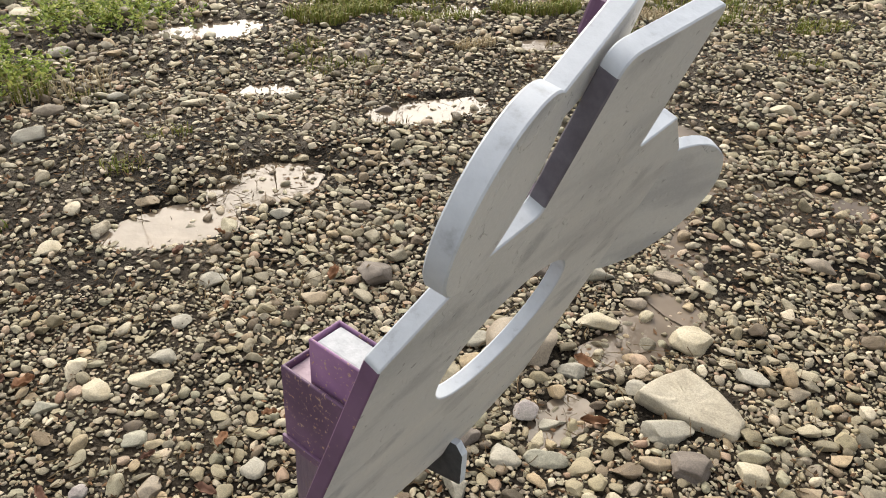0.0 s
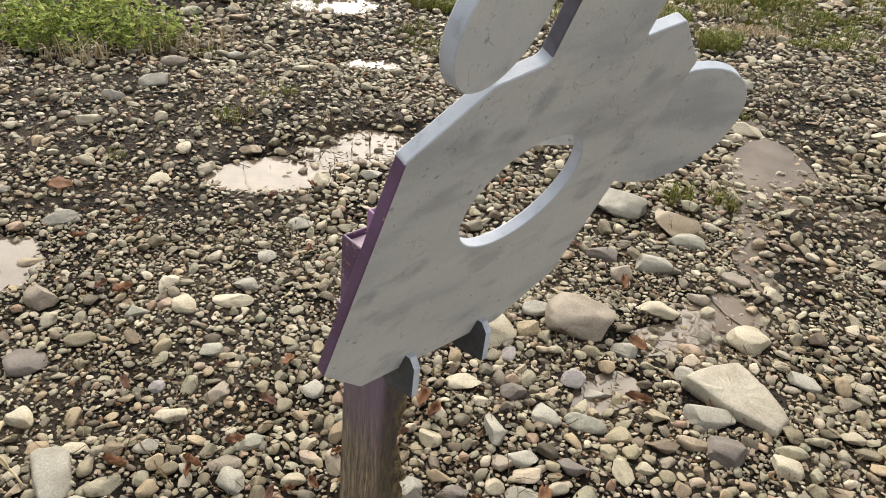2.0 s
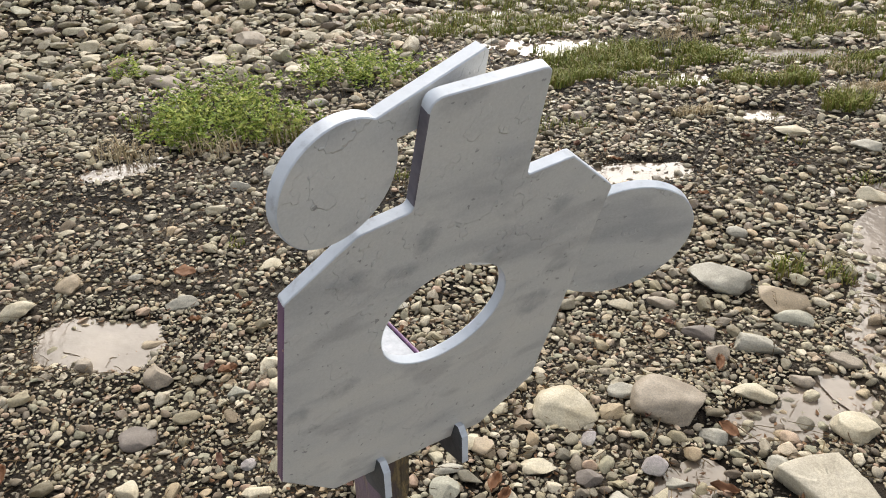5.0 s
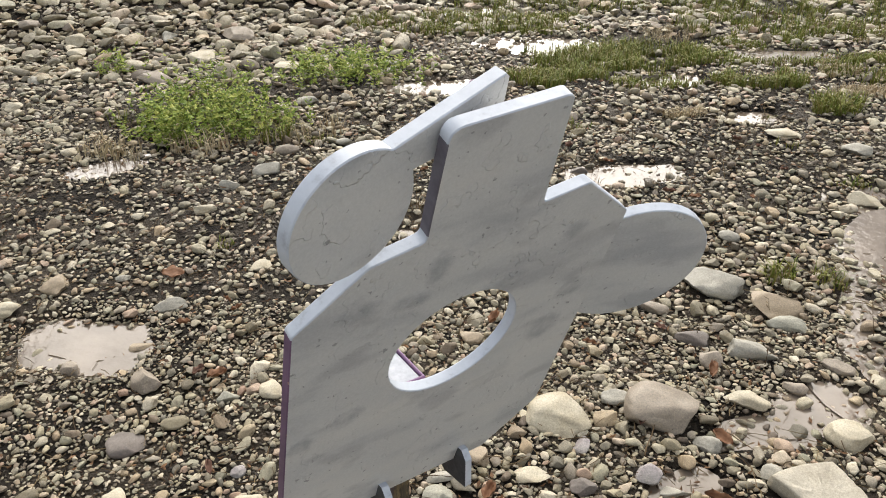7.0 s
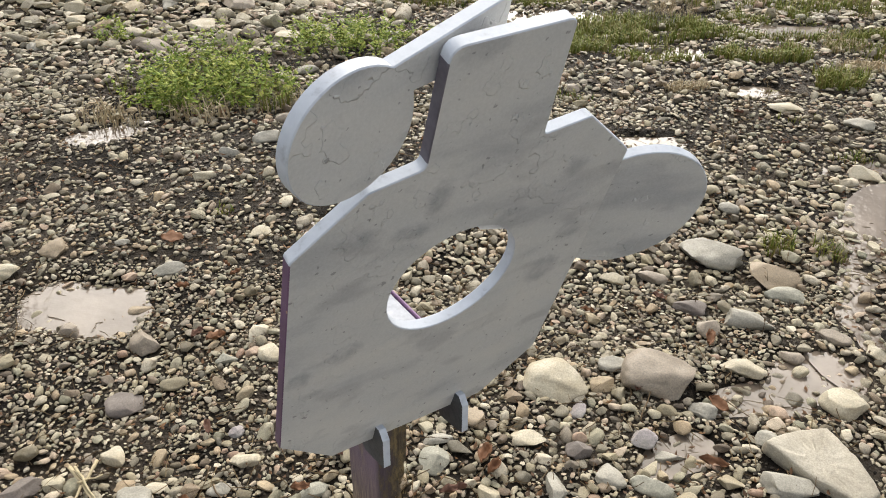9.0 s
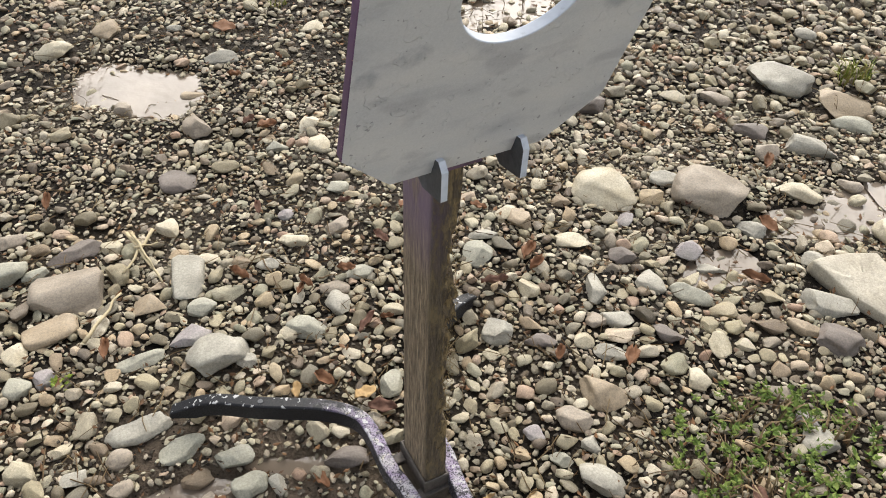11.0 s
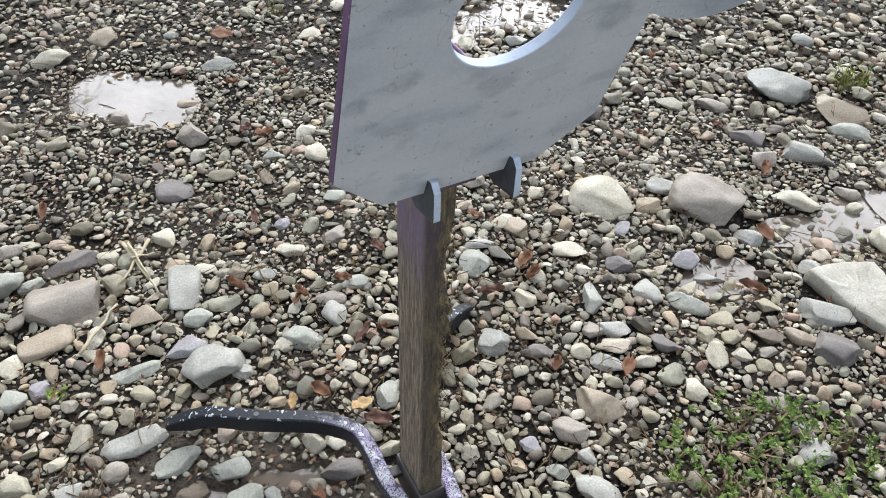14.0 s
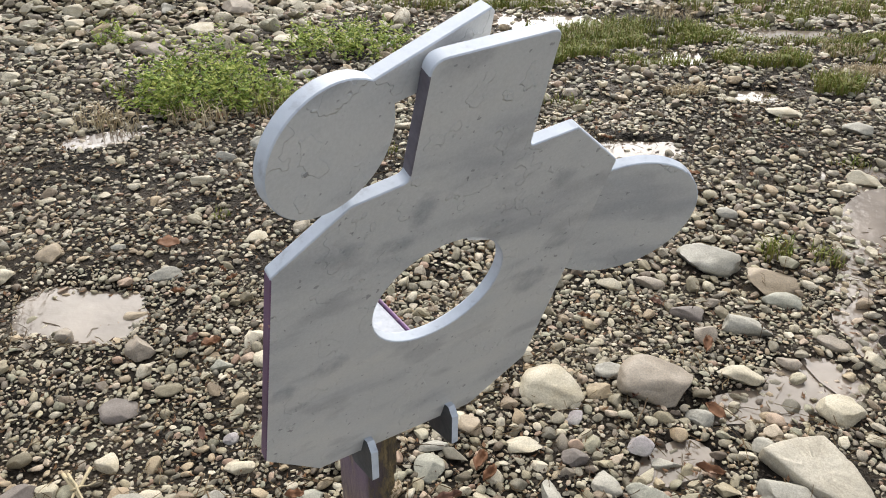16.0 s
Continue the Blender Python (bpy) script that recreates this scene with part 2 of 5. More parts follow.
def wood_material():
    m, t, b = material("weathered_post_wood", 0.75)
    grain = noise_of(t, 26, 6, 0.65, (5, 5, 0.35))
    fibre = noise_of(t, 120, 5, 0.7, (4, 4, 0.3))
    c = ramp(t, grain, (0.3, (0.075, 0.054, 0.037)), (0.5, (0.225, 0.172, 0.117)), (0.7, (0.36, 0.285, 0.2)))
    c = blend(t, 0.9, c, ramp(t, fibre, (0.35, (0.15, 0.15, 0.15)), (0.65, (0.82, 0.8, 0.75))), "OVERLAY")
    tc = t.nodes.new("ShaderNodeTexCoord")
    sep = t.nodes.new("ShaderNodeSeparateXYZ")
    t.links.new(tc.outputs["Object"], sep.inputs["Vector"])
    patch = noise_of(t, 18, 4, 0.6, (1, 1, 0.4))
    top = spread(t, sep.outputs["Z"], 0.56, 0.69)
    left = spread(t, sep.outputs["X"], 0.02, 0.002)
    lay = product(t, product(t, top, left), spread(t, patch, 0.3, 0.42, 0.0, 0.85))
    c = blend(t, lay, c, (0.2, 0.14, 0.2))
    raw = product(t, spread(t, sep.outputs["X"], 0.006, 0.022), spread(t, sep.outputs["Z"], 0.12, 0.25))
    torn = noise_of(t, 60, 5, 0.7, (1.5, 1.5, 0.5))
    face = spread(t, sep.outputs["Y"], -0.016, -0.025)
    c = blend(t, product(t, face, spread(t, torn, 0.42, 0.58, 0.6, 0.92)), c, ramp(t, torn, (0.45, (0.013, 0.01, 0.007)), (0.62, (0.15, 0.11, 0.055))))
    c = blend(t, product(t, raw, spread(t, torn, 0.4, 0.6, 0.2, 0.9)), c, ramp(t, torn, (0.42, (0.022, 0.015, 0.01)), (0.58, (0.3, 0.215, 0.1))))
    t.links.new(c, b.inputs["Base Color"])
    bump(t, b, blend(t, 0.5, grain, fibre), 1.0, 0.006)
    return m


def plain_material(name, dark, light, scale, rough=0.65, strength=0.3):
    m, t, b = material(name, rough)
    n = noise_of(t, scale, 5, 0.65)
    t.links.new(ramp(t, n, (0.3, dark), (0.7, light)), b.inputs["Base Color"])
    bump(t, b, n, strength, 0.003)
    return m


def leaf_material(name, a, c2, c3):
    m, t, b = material(name, 0.6)
    b.inputs["Specular IOR Level"].default_value = 0.12
    rnd = t.nodes.new("ShaderNodeNewGeometry").outputs["Random Per Island"]
    n = noise_of(t, 90, 4, 0.6)
    c = ramp(t, rnd, (0.0, a), (0.5, c2), (1.0, c3))
    c = blend(t, 0.5, c, ramp(t, n, (0.3, (0.3, 0.3, 0.3)), (0.7, (0.7, 0.7, 0.7))), "OVERLAY")
    t.links.new(c, b.inputs["Base Color"])
    return m


M_GRAVEL = stone_material("river_gravel", False)
M_STONE = stone_material("river_stone", True)
M_MUD = mud_material()
M_WATER = water_material()
M_GREY = grey_paint_material()
M_EDGE = sky_tinted_edge_material()
M_PURPLE = purple_material("purple_paint", 0.3)
M_PURPLE_WORN = purple_material("worn_purple_paint", 1.4)
M_TUBE = purple_material("lavender_paint", 1.4, 2.1)
M_NECK = plain_material("dark_purple_grey_paint", (0.07, 0.062, 0.08), (0.2, 0.185, 0.22), 28)
M_LEG = leg_material()
M_WOOD = wood_material()
M_FOOT = plain_material("muddy_dark_steel", (0.035, 0.03, 0.027), (0.12, 0.1, 0.085), 60, 0.7)
M_BLACK = plain_material("dark_hook_steel", (0.03, 0.034, 0.04), (0.075, 0.08, 0.09), 80, 0.55)
M_FILL = plain_material("oversprayed_wood", (0.24, 0.17, 0.22), (0.42, 0.33, 0.38), 70)
# pale blue-grey imitates the sky reflected on the tube's top
M_CAP = plain_material("cap_paint_with_sky_reflection", (0.32, 0.34, 0.38), (0.46, 0.48, 0.52), 90)
M_ROCK = {
    "pale": rock_material("pale_rock", (0.5, 0.45, 0.34), (0.35, 0.3, 0.21)),
    "grey": rock_material("grey_rock", (0.36, 0.34, 0.285), (0.24, 0.225, 0.185)),
    "tan": rock_material("tan_rock", (0.34, 0.27, 0.185), (0.23, 0.18, 0.12)),
    "green": rock_material("green_grey_rock", (0.345, 0.335, 0.27), (0.23, 0.222, 0.175)),
    "brown": rock_material("brown_rock", (0.31, 0.262, 0.205), (0.21, 0.175, 0.135)),
    "dark": rock_material("dark_rock", (0.165, 0.138, 0.118), (0.11, 0.092, 0.08)),
    "lilac": rock_material("lilac_rock", (0.31, 0.275, 0.275), (0.25, 0.235, 0.215)),
    "slab": rock_material("slab_rock", (0.44, 0.4, 0.32), (0.34, 0.305, 0.24), 0.8),
}
M_GRASS = leaf_material("grass_blades", (0.1, 0.14, 0.025), (0.21, 0.23, 0.05), (0.24, 0.19, 0.075))
M_WEED = leaf_material("weed_leaves", (0.09, 0.145, 0.022), (0.21, 0.275, 0.045), (0.4, 0.41, 0.1))
M_WEED_LOW = leaf_material("low_weed_leaves", (0.05, 0.085, 0.018), (0.1, 0.15, 0.03), (0.19, 0.23, 0.06))
# crumbs and grit coloured darker than they are, as shade in the gaps
M_CRUMB = leaf_material("soil_crumbs", (0.007, 0.0052, 0.0038), (0.024, 0.018, 0.013), (0.09, 0.07, 0.05))
M_GRIT = leaf_material("loose_grit", (0.011, 0.0085, 0.0065), (0.045, 0.037, 0.028), (0.22, 0.195, 0.152))
M_LITTER = leaf_material("leaf_litter", (0.04, 0.025, 0.016), (0.11, 0.06, 0.032), (0.2, 0.11, 0.055))
M_STEM = leaf_material("dry_stems", (0.09, 0.06, 0.035), (0.16, 0.11, 0.06), (0.24, 0.18, 0.1))
M_FALLEN = leaf_material("fallen_leaf_brown", (0.11, 0.054, 0.031), (0.165, 0.082, 0.044), (0.24, 0.125, 0.064))
M_FALLEN_DARK = leaf_material("fallen_leaf_dark", (0.1, 0.055, 0.04), (0.13, 0.07, 0.05), (0.17, 0.1, 0.07))
M_FALLEN_TAN = leaf_material("fallen_leaf_tan", (0.33, 0.22, 0.11), (0.37, 0.25, 0.12), (0.4, 0.28, 0.14))
M_SPLINTER = leaf_material("torn_wood", (0.09, 0.062, 0.028), (0.18, 0.13, 0.06), (0.3, 0.225, 0.11))
M_STRAW = leaf_material("straw", (0.4, 0.32, 0.19), (0.48, 0.41, 0.27), (0.34, 0.25, 0.15))


# ---- ground ----
def smooth(a, b, x):
    k = np.clip((x - a) / (b - a), 0, 1)
    return k * k * (3 - 2 * k)


GRID = np.random.RandomState(5).rand(256, 256)


def value_noise(x, y):
    xi, yi = np.floor(x).astype(int), np.floor(y).astype(int)
    fx, fy = x - xi, y - yi
    fx, fy = fx * fx * (3 - 2 * fx), fy * fy * (3 - 2 * fy)
    a, b = GRID[xi % 256, yi % 256], GRID[(xi + 1) % 256, yi % 256]
    c, d = GRID[xi % 256, (yi + 1) % 256], GRID[(xi + 1) % 256, (yi + 1) % 256]
    return (a * (1 - fx) + b * fx) * (1 - fy) + (c * (1 - fx) + d * fx) * fy - 0.5


# puddles: centre, half sizes, turn in degrees, depth
PUDDLES = [
    (-1.13, 1.25, 0.2, 0.14, -12, 0.03), (-1.78, 2.72, 0.19, 0.12, 30, 0.022),
    (-0.33, 1.84, 0.22, 0.14, 25, 0.036), (0.0, 2.1, 0.3, 0.16, 25, 0.034),
    (0.73, 2.64, 0.27, 0.14, 8, 0.026), (0.02, 3.05, 0.17, 0.09, 0, 0.02),
    (-0.25, 4.0, 0.4, 0.16, 5, 0.025), (1.2, 4.06, 0.24, 0.12, 10, 0.026),
    (1.47, 3.38, 0.16, 0.1, 10, 0.024), (1.0, 5.0, 0.75, 0.22, 5, 0.026), (0.5, 6.0, 0.9, 0.25, -10, 0.028),
    (2.2, 4.6, 0.5, 0.2, 10, 0.025),
    (1.42, 1.5, 0.2, 0.5, -18, 0.011), (1.02, 1.02, 0.2, 0.12, 35, 0.012), (0.8, 0.93, 0.16, 0.08, 20, 0.013), (0.61, 0.72, 0.15, 0.08, 45, 0.015),
    (-0.44, -0.06, 0.1, 0.035, 25, 0.015), (-0.27, 0.035, 0.08, 0.022, 12, 0.014), (1.75, 2.2, 0.2, 0.45, -20, 0.009), (1.85, 1.5, 0.3, 0.22, 10, 0.008),
]


def slope(x, y):
    base = 0.03 * np.clip(x, -4, 4) - 0.035 * (np.clip(y, -1, 6) - 0.6)
    bank = 0.55 * smooth(0, 2.6, 0.75 * (y - 4.6) - 0.5 * (x + 2.3)) * smooth(0.2, -2.2, x)
    # higher rise out of view, added so the far-left puddle mirrors something dark
    bank = bank + 2.6 * smooth(1.5, 7.0, 0.75 * (y - 4.6) - 0.5 * (x + 2.3)) * smooth(0.2, -2.2, x)
    return base + bank


def wet(x, y):
    """How far a place lies inside the puddles: 1 in the middle, below 0 outside."""
    best = np.full(np.shape(x), -9.0)
    wob = 0.5 * value_noise(x * 6 + 3, y * 6) + 0.22 * value_noise(x * 15, y * 15 + 7)
    for px, py, a, b, turn, d in PUDDLES:
        c, s = math.cos(radians(turn)), math.sin(radians(turn))
        u, v = (x - px) * c + (y - py) * s, -(x - px) * s + (y - py) * c
        best = np.maximum(best, 1 - np.sqrt((u / a) ** 2 + (v / b) ** 2) + wob)
    return best


def height(x, y):
    z = slope(x, y)
    near = smooth(14, 6, np.hypot(x, y))
    w = wet(x, y)
    calm = 1 - (0.55 - 0.4 * smooth(0.3, 0.5, x) * smooth(2.6, 2.3, y)) * smooth(-0.5, 0.1, w)  # puddles lie in evened ground
    ridges = 0.03 * np.abs(value_noise(x * 2.1 + y * 1.2, y * 5.5 - x * 1.5)) * smooth(-0.1, -0.5, x) * smooth(0.4, 0.7, y) * smooth(2.8, 2.2, y)
    z = z + near * calm * (ridges + 0.05 * value_noise(x * 1.3, y * 1.3) + 0.022 * value_noise(x * 4, y * 4 + 9) + 0.009 * value_noise(x * 16, y * 16))
    z = z - 0.03 * smooth(0.55, 0.15, np.hypot((x + 0.3) / 1.1, (y + 0.06) / 0.5) * 0.75)
    return z - 0.026 * smooth(-0.25, 0.35, w)


# tables of the ground's height, wetness and patchiness, to look up single places quickly
TX, TY, TS = -9.0, -1.5, 0.02
GX, GY = np.meshgrid(np.arange(TX, 9.0, TS), np.arange(TY, 11.0, TS))
HEIGHTS = height(GX, GY).tolist()
WETS = wet(GX, GY).tolist()
PATCHES = value_noise(GX * 1.7 + 4, GY * 1.7 + 2).tolist()
TUFTS = value_noise(GX * 7, GY * 7).tolist()


def read(table, x, y):
    u, v = (x - TX) / TS, (y - TY) / TS
    u, v = min(max(u, 0), len(table[0]) - 1.001), min(max(v, 0), len(table) - 1.001)
    i, j = int(u), int(v)
    a, b = u - i, v - j
    lo, hi = table[j], table[j + 1]
    return (lo[i] * (1 - a) + lo[i + 1] * a) * (1 - b) + (hi[i] * (1 - a) + hi[i + 1] * a) * b


def ground_z(x, y):
    return read(HEIGHTS, x, y)


def axis(lo, hi, step, far):
    inner = np.arange(lo, hi + 1e-6, step)
    grow = [step]
    while sum(grow) < far:
        grow.append(grow[-1] * 1.09)
    g = np.cumsum(grow)
    return np.concatenate([lo - g[::-1], inner, hi + g])


def link_mesh(name, verts, faces, mat, parent=None, shade=True):
    me = bpy.data.meshes.new(name)
    me.from_pydata(verts, [], faces)
    me.update()
    if shade:
        me.shade_smooth()
    for k in mat if isinstance(mat, (list, tuple)) else [mat]:
        me.materials.append(k)
    ob = new(name, me)
    if parent:
        ob.parent = parent
    return ob


def make_ground():
    xs, ys = axis(-1.5, 1.7, 0.02, 90), axis(-0.5, 3.0, 0.02, 140)
    X, Y = np.meshgrid(xs, ys)
    Z = height(X, Y)
    v = np.stack([X.ravel(), Y.ravel(), Z.ravel()], 1)
    n, k = len(ys), len(xs)
    i = (np.arange(n - 1)[:, None] * k + np.arange(k - 1)[None]).ravel()
    f = np.stack([i, i + 1, i + k + 1, i + k], 1)
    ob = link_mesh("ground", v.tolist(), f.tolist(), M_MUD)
    return tagged(ob, "wet brown mud ground with painted gap shade, strewn with river gravel", "ground", kind="structure")


ground = make_ground()


def make_puddle(px, py, a, b, turn, depth):
    c, s = math.cos(radians(turn)), math.sin(radians(turn))
    probe = [ground_z(px + dx * a * 0.5, py + dy * b * 0.5) for dx in (-1, 0, 1) for dy in (-1, 0, 1)]
    z = min(probe) + depth * 0.6
    if abs(px + 0.16) < 0.2 and abs(py - 1.97) < 0.2:  # two pools that join into one sheet
        z = min(ground_z(-0.33, 1.84), ground_z(0.0, 2.1)) + (0.016 if px < -0.2 else 0.0105)
    bm = bmesh.new()
    ring = []
    mid = bm.verts.new((px, py, z))
    for k in range(40):
        t = k * math.tau / 40
        r = 1.45 + 0.2 * math.sin(3 * t + px * 7)
        u, v = a * r * math.cos(t), b * r * math.sin(t)
        ring.append(bm.verts.new((px + u * c - v * s, py + u * s + v * c, z)))
    for k in range(40):
        bm.faces.new((mid, ring[k], ring[(k + 1) % 40]))
    me = bpy.data.meshes.new("puddle")
    bm.to_mesh(me)
    bm.free()
    me.materials.append(M_WATER)
    return tagged(new("puddle", me), "shallow muddy rain puddle among the gravel", "puddle", kind="structure")


for p in PUDDLES:
    make_puddle(*p)


# ---- the steel target ----
TURN = 36.72  # the stand's own x runs along the plate, y away behind it
target = new("steel_target")
target.matrix_world = pose(0, 0, 0, 0, 0, TURN)
tagged(target, "grey-painted steel silhouette target with two paddles on a post", "target")


def part(name, bm, mats, parent, label="", smooth_deg=0):
    me = bpy.data.meshes.new(name)
    bmesh.ops.recalc_face_normals(bm, faces=bm.faces)
    bm.to_mesh(me)
    bm.free()
    if smooth_deg:
        me.shade_smooth()
        me.set_sharp_from_angle(angle=radians(smooth_deg))
    for m in mats if isinstance(mats, (list, tuple)) else [mats]:
        me.materials.append(m)
    ob = new(name, me)
    ob.parent = parent
    if label:
        ob["label"] = label
    return ob


def rounded(points):
    """Corner points (x, y, radius) to an outline with arcs."""
    out = []
    n = len(points)
    for i, (x, y, r) in enumerate(points):
        p = Vector((x, y))
        a = (Vector(points[i - 1][:2]) - p)
        b = (Vector(points[(i + 1) % n][:2]) - p)
        if r <= 0:
            out.append(p)
            continue
        a1, b1 = a.normalized(), b.normalized()
        half = a1.angle(b1) / 2
        cut = min(r / math.tan(half), a.length * 0.49, b.length * 0.49)
        q0, q1 = p + a1 * cut, p + b1 * cut
        for k in range(6):
            t = k / 5
            out.append((1 - t) ** 2 * q0 + 2 * t * (1 - t) * p + t * t * q1)
    return out


def plate_point(h, v, d):
    return Vector((-0.148 + h, -0.103 - 0.3422 * v - 0.9396 * d, 0.876 + 0.9396 * v - 0.3422 * d))


PLATE_THICK = 0.0113


def plate_mesh(outline, hole, to_world, edge_index, thick=PLATE_THICK, dents=0.0006):
    """A flame-cut plate: front, back and softened edges; edge_index picks the side faces' material."""
    bm = bmesh.new()
    chamfer = 0.0009
    loops = [outline] + ([hole] if hole else [])
    cen = sum(outline, Vector((0, 0))) / len(outline)
    fronts, backs = [], []
    for li, loop in enumerate(loops):
        area = sum(a.x * b.y - b.x * a.y for a, b in zip(loop, loop[1:] + loop[:1]))
        rows = []
        for inset, d in ((chamfer, 0), (0, -chamfer), (0, -thick + chamfer), (chamfer, -thick)):
            row = []
            for i, p in enumerate(loop):
                e = (loop[(i + 1) % len(loop)] - loop[i - 1]).normalized()
                inward = Vector((-e.y, e.x)) * (1 if area > 0 else -1)
                if li == 1:
                    inward = -inward
                q = p + inward * inset
                row.append(bm.verts.new(to_world(q.x, q.y, d)))
            rows.append(row)
        for r0, r1 in zip(rows, rows[1:]):
            for i in range(len(loop)):
                f = bm.faces.new((r0[i], r0[(i + 1) % len(loop)], r1[(i + 1) % len(loop)], r1[i]))
                f.material_index = edge_index((loop[i] + loop[(i + 1) % len(loop)]) / 2, li)
                f.smooth = True
        fronts.append(rows[0])
        backs.append(rows[-1])
    for sides in (fronts, backs):
        edges = []
        for row in sides:
            for i in range(len(row)):
                edges.append(bm.edges.get((row[i], row[(i + 1) % len(row)])))
        bmesh.ops.triangle_fill(bm, edges=edges, use_beauty=True)
    return bm


def mm(*pts):
    return [(x / 1000, y / 1000, r / 1000) for x, y, r in pts]


SILHOUETTE = rounded(mm((0, 0, 3), (60, -69, 6), (245, -70, 8), (302, -6, 8), (301, 290, 6), (239, 342, 5), (195, 336, 4),
                        (187, 438, 8), (91, 432, 12), (93, 333, 6), (50, 324, 14), (-4, 274, 5)))
HOLE = [Vector((0.1495 + 0.0625 * math.cos(k * math.tau / 48), 0.184 + 0.0645 * math.sin(k * math.tau / 48))) for k in range(48)]


def body_edge(p, loop):
    if loop == 1:
        return 1
    left_side = p.x < 0.001 and p.y < 0.262
    neck = abs(p.x - 0.092) < 0.004 and 0.345 < p.y < 0.412
    return 2 if left_side else 3 if neck else 1


part("plate", plate_mesh(SILHOUETTE, HOLE, plate_point, body_edge), [M_GREY, M_EDGE, M_PURPLE, M_NECK], target,
     "thick grey torso-shaped steel plate with round hole", 32)


def paddle_frame(h, v, d, nh, nv, nn):
    n = Vector((nh, nv, nn)).normalized()
    u = Vector((0, 1, 0)).cross(n).normalized()
    w = n.cross(u)
    c = Vector((h, v, d))

    def place(a, b, e):
        q = c + u * a + w * b + n * e
        return plate_point(q.x, q.y, q.z)
    return place


def round_outline(r, arm):
    """A disc with a flat arm that leaves it between two heights up to a given reach."""
    reach, low, high = arm
    a0 = math.asin(max(-1, min(1, high[0] / r)))
    a1 = math.asin(max(-1, min(1, low[0] / r)))
    pts = []
    steps = 40
    for k in range(steps + 1):
        t = a0 + (math.tau + a1 - a0) * k / steps
        pts.append(Vector((r * math.cos(t), r * math.sin(t))))
    pts.append(Vector((reach - 0.004, low[1])))
    pts.append(Vector((reach, low[1] + 0.004)))
    pts.append(Vector((reach, high[1] - 0.004)))
    pts.append(Vector((reach - 0.004, high[1])))
    return pts


left_place = paddle_frame(0.031, 0.381, 0.003, 0.213, 0.075, 0.974)
left_paddle = part("left_paddle", plate_mesh(round_outline(0.049, (0.125, (0.017, 0.02), (0.041, 0.061))), None, left_place, lambda p, l: 1),
     [M_GREY, M_EDGE], target, "small grey round paddle plate on a flat arm", 32)
right_place = paddle_frame(0.351, 0.193, -0.002, -0.307, -0.023, 0.951)
mirror = [Vector((-p.x, p.y)) for p in reversed(round_outline(0.0777, (0.15, (-0.02, -0.02), (0.03, 0.03))))]
right_paddle = part("right_paddle", plate_mesh(mirror, None, right_place, lambda p, l: 1), [M_GREY, M_EDGE], target,
     "larger grey round paddle plate behind the shoulder", 32)


def add_box(bm, x0, x1, y0, y1, z0, z1, bevel=0.0015, at=None, index=0):
    vs = [bm.verts.new((x, y, z)) for x in (x0, x1) for y in (y0, y1) for z in (z0, z1)]
    fs = [bm.faces.new([vs[i] for i in q]) for q in ((0, 1, 3, 2), (4, 6, 7, 5), (0, 4, 5, 1), (2, 3, 7, 6), (0, 2, 6, 4), (1, 5, 7, 3))]
    if bevel:
        es = list({e for f in fs for e in f.edges})
        made = bmesh.ops.bevel(bm, geom=es, offset=bevel, segments=2, affect="EDGES", profile=0.6)
        fs = list({f for v in made["verts"] for f in v.link_faces} | {f for f in fs if f.is_valid})
    vv = list({v for f in fs for v in f.verts})
    if at:
        bmesh.ops.transform(bm, matrix=at, verts=vv)
    for f in fs:
        f.material_index = index
    return vv


def make_tube(x0, x1, y0, y1, z0, z1, wall):
    bm = bmesh.new()
    rows = []
    for inset, z in ((0, z0), (0, z1 - 0.001), (0.001, z1), (wall - 0.001, z1), (wall, z1 - 0.001), (wall, z0)):
        cs = ((x0 + inset, y0 + inset), (x1 - inset, y0 + inset), (x1 - inset, y1 - inset), (x0 + inset, y1 - inset))
        rows.append([bm.verts.new((x, y, z)) for x, y in cs])
    for a, b in zip(rows, rows[1:] + rows[:1]):
        for i in range(4):
            bm.faces.new((a[i], a[(i + 1) % 4], b[(i + 1) % 4], b[i]))
    es = [e for e in bm.edges if abs(e.verts[0].co.z - e.verts[1].co.z) > 0.03 and e.verts[0].co.x in (x0, x1)]
    bmesh.ops.bevel(bm, geom=es, offset=0.003, segments=2, affect="EDGES")
    return bm


# hinge tubes behind the paddles' arms
for nm, place, a, b0, b1 in (("hinge_tube", left_place, 0.116, 0.024, 0.045), ("hinge_tube", right_place, -0.135, -0.03, 0.04)):
    bm = bmesh.new()
    rings = []
    for b in (b0, b0, b1, b1):
        r = 0.007 if len(rings) in (1, 2) else 0.005
        rings.append([bm.verts.new(place(a + r * math.cos(k * math.tau / 16), b, -0.017 + r * math.sin(k * math.tau / 16))) for k in range(16)])
    for r0, r1 in zip(rings, rings[1:]):
        for k in range(16):
            bm.faces.new((r0[k], r0[(k + 1) % 16], r1[(k + 1) % 16], r1[k]))
    bm.faces.new(rings[0])
    bm.faces.new(rings[-1])
    part(nm, bm, M_PURPLE, left_paddle if a > 0 else right_paddle, "short purple steel hinge tube")


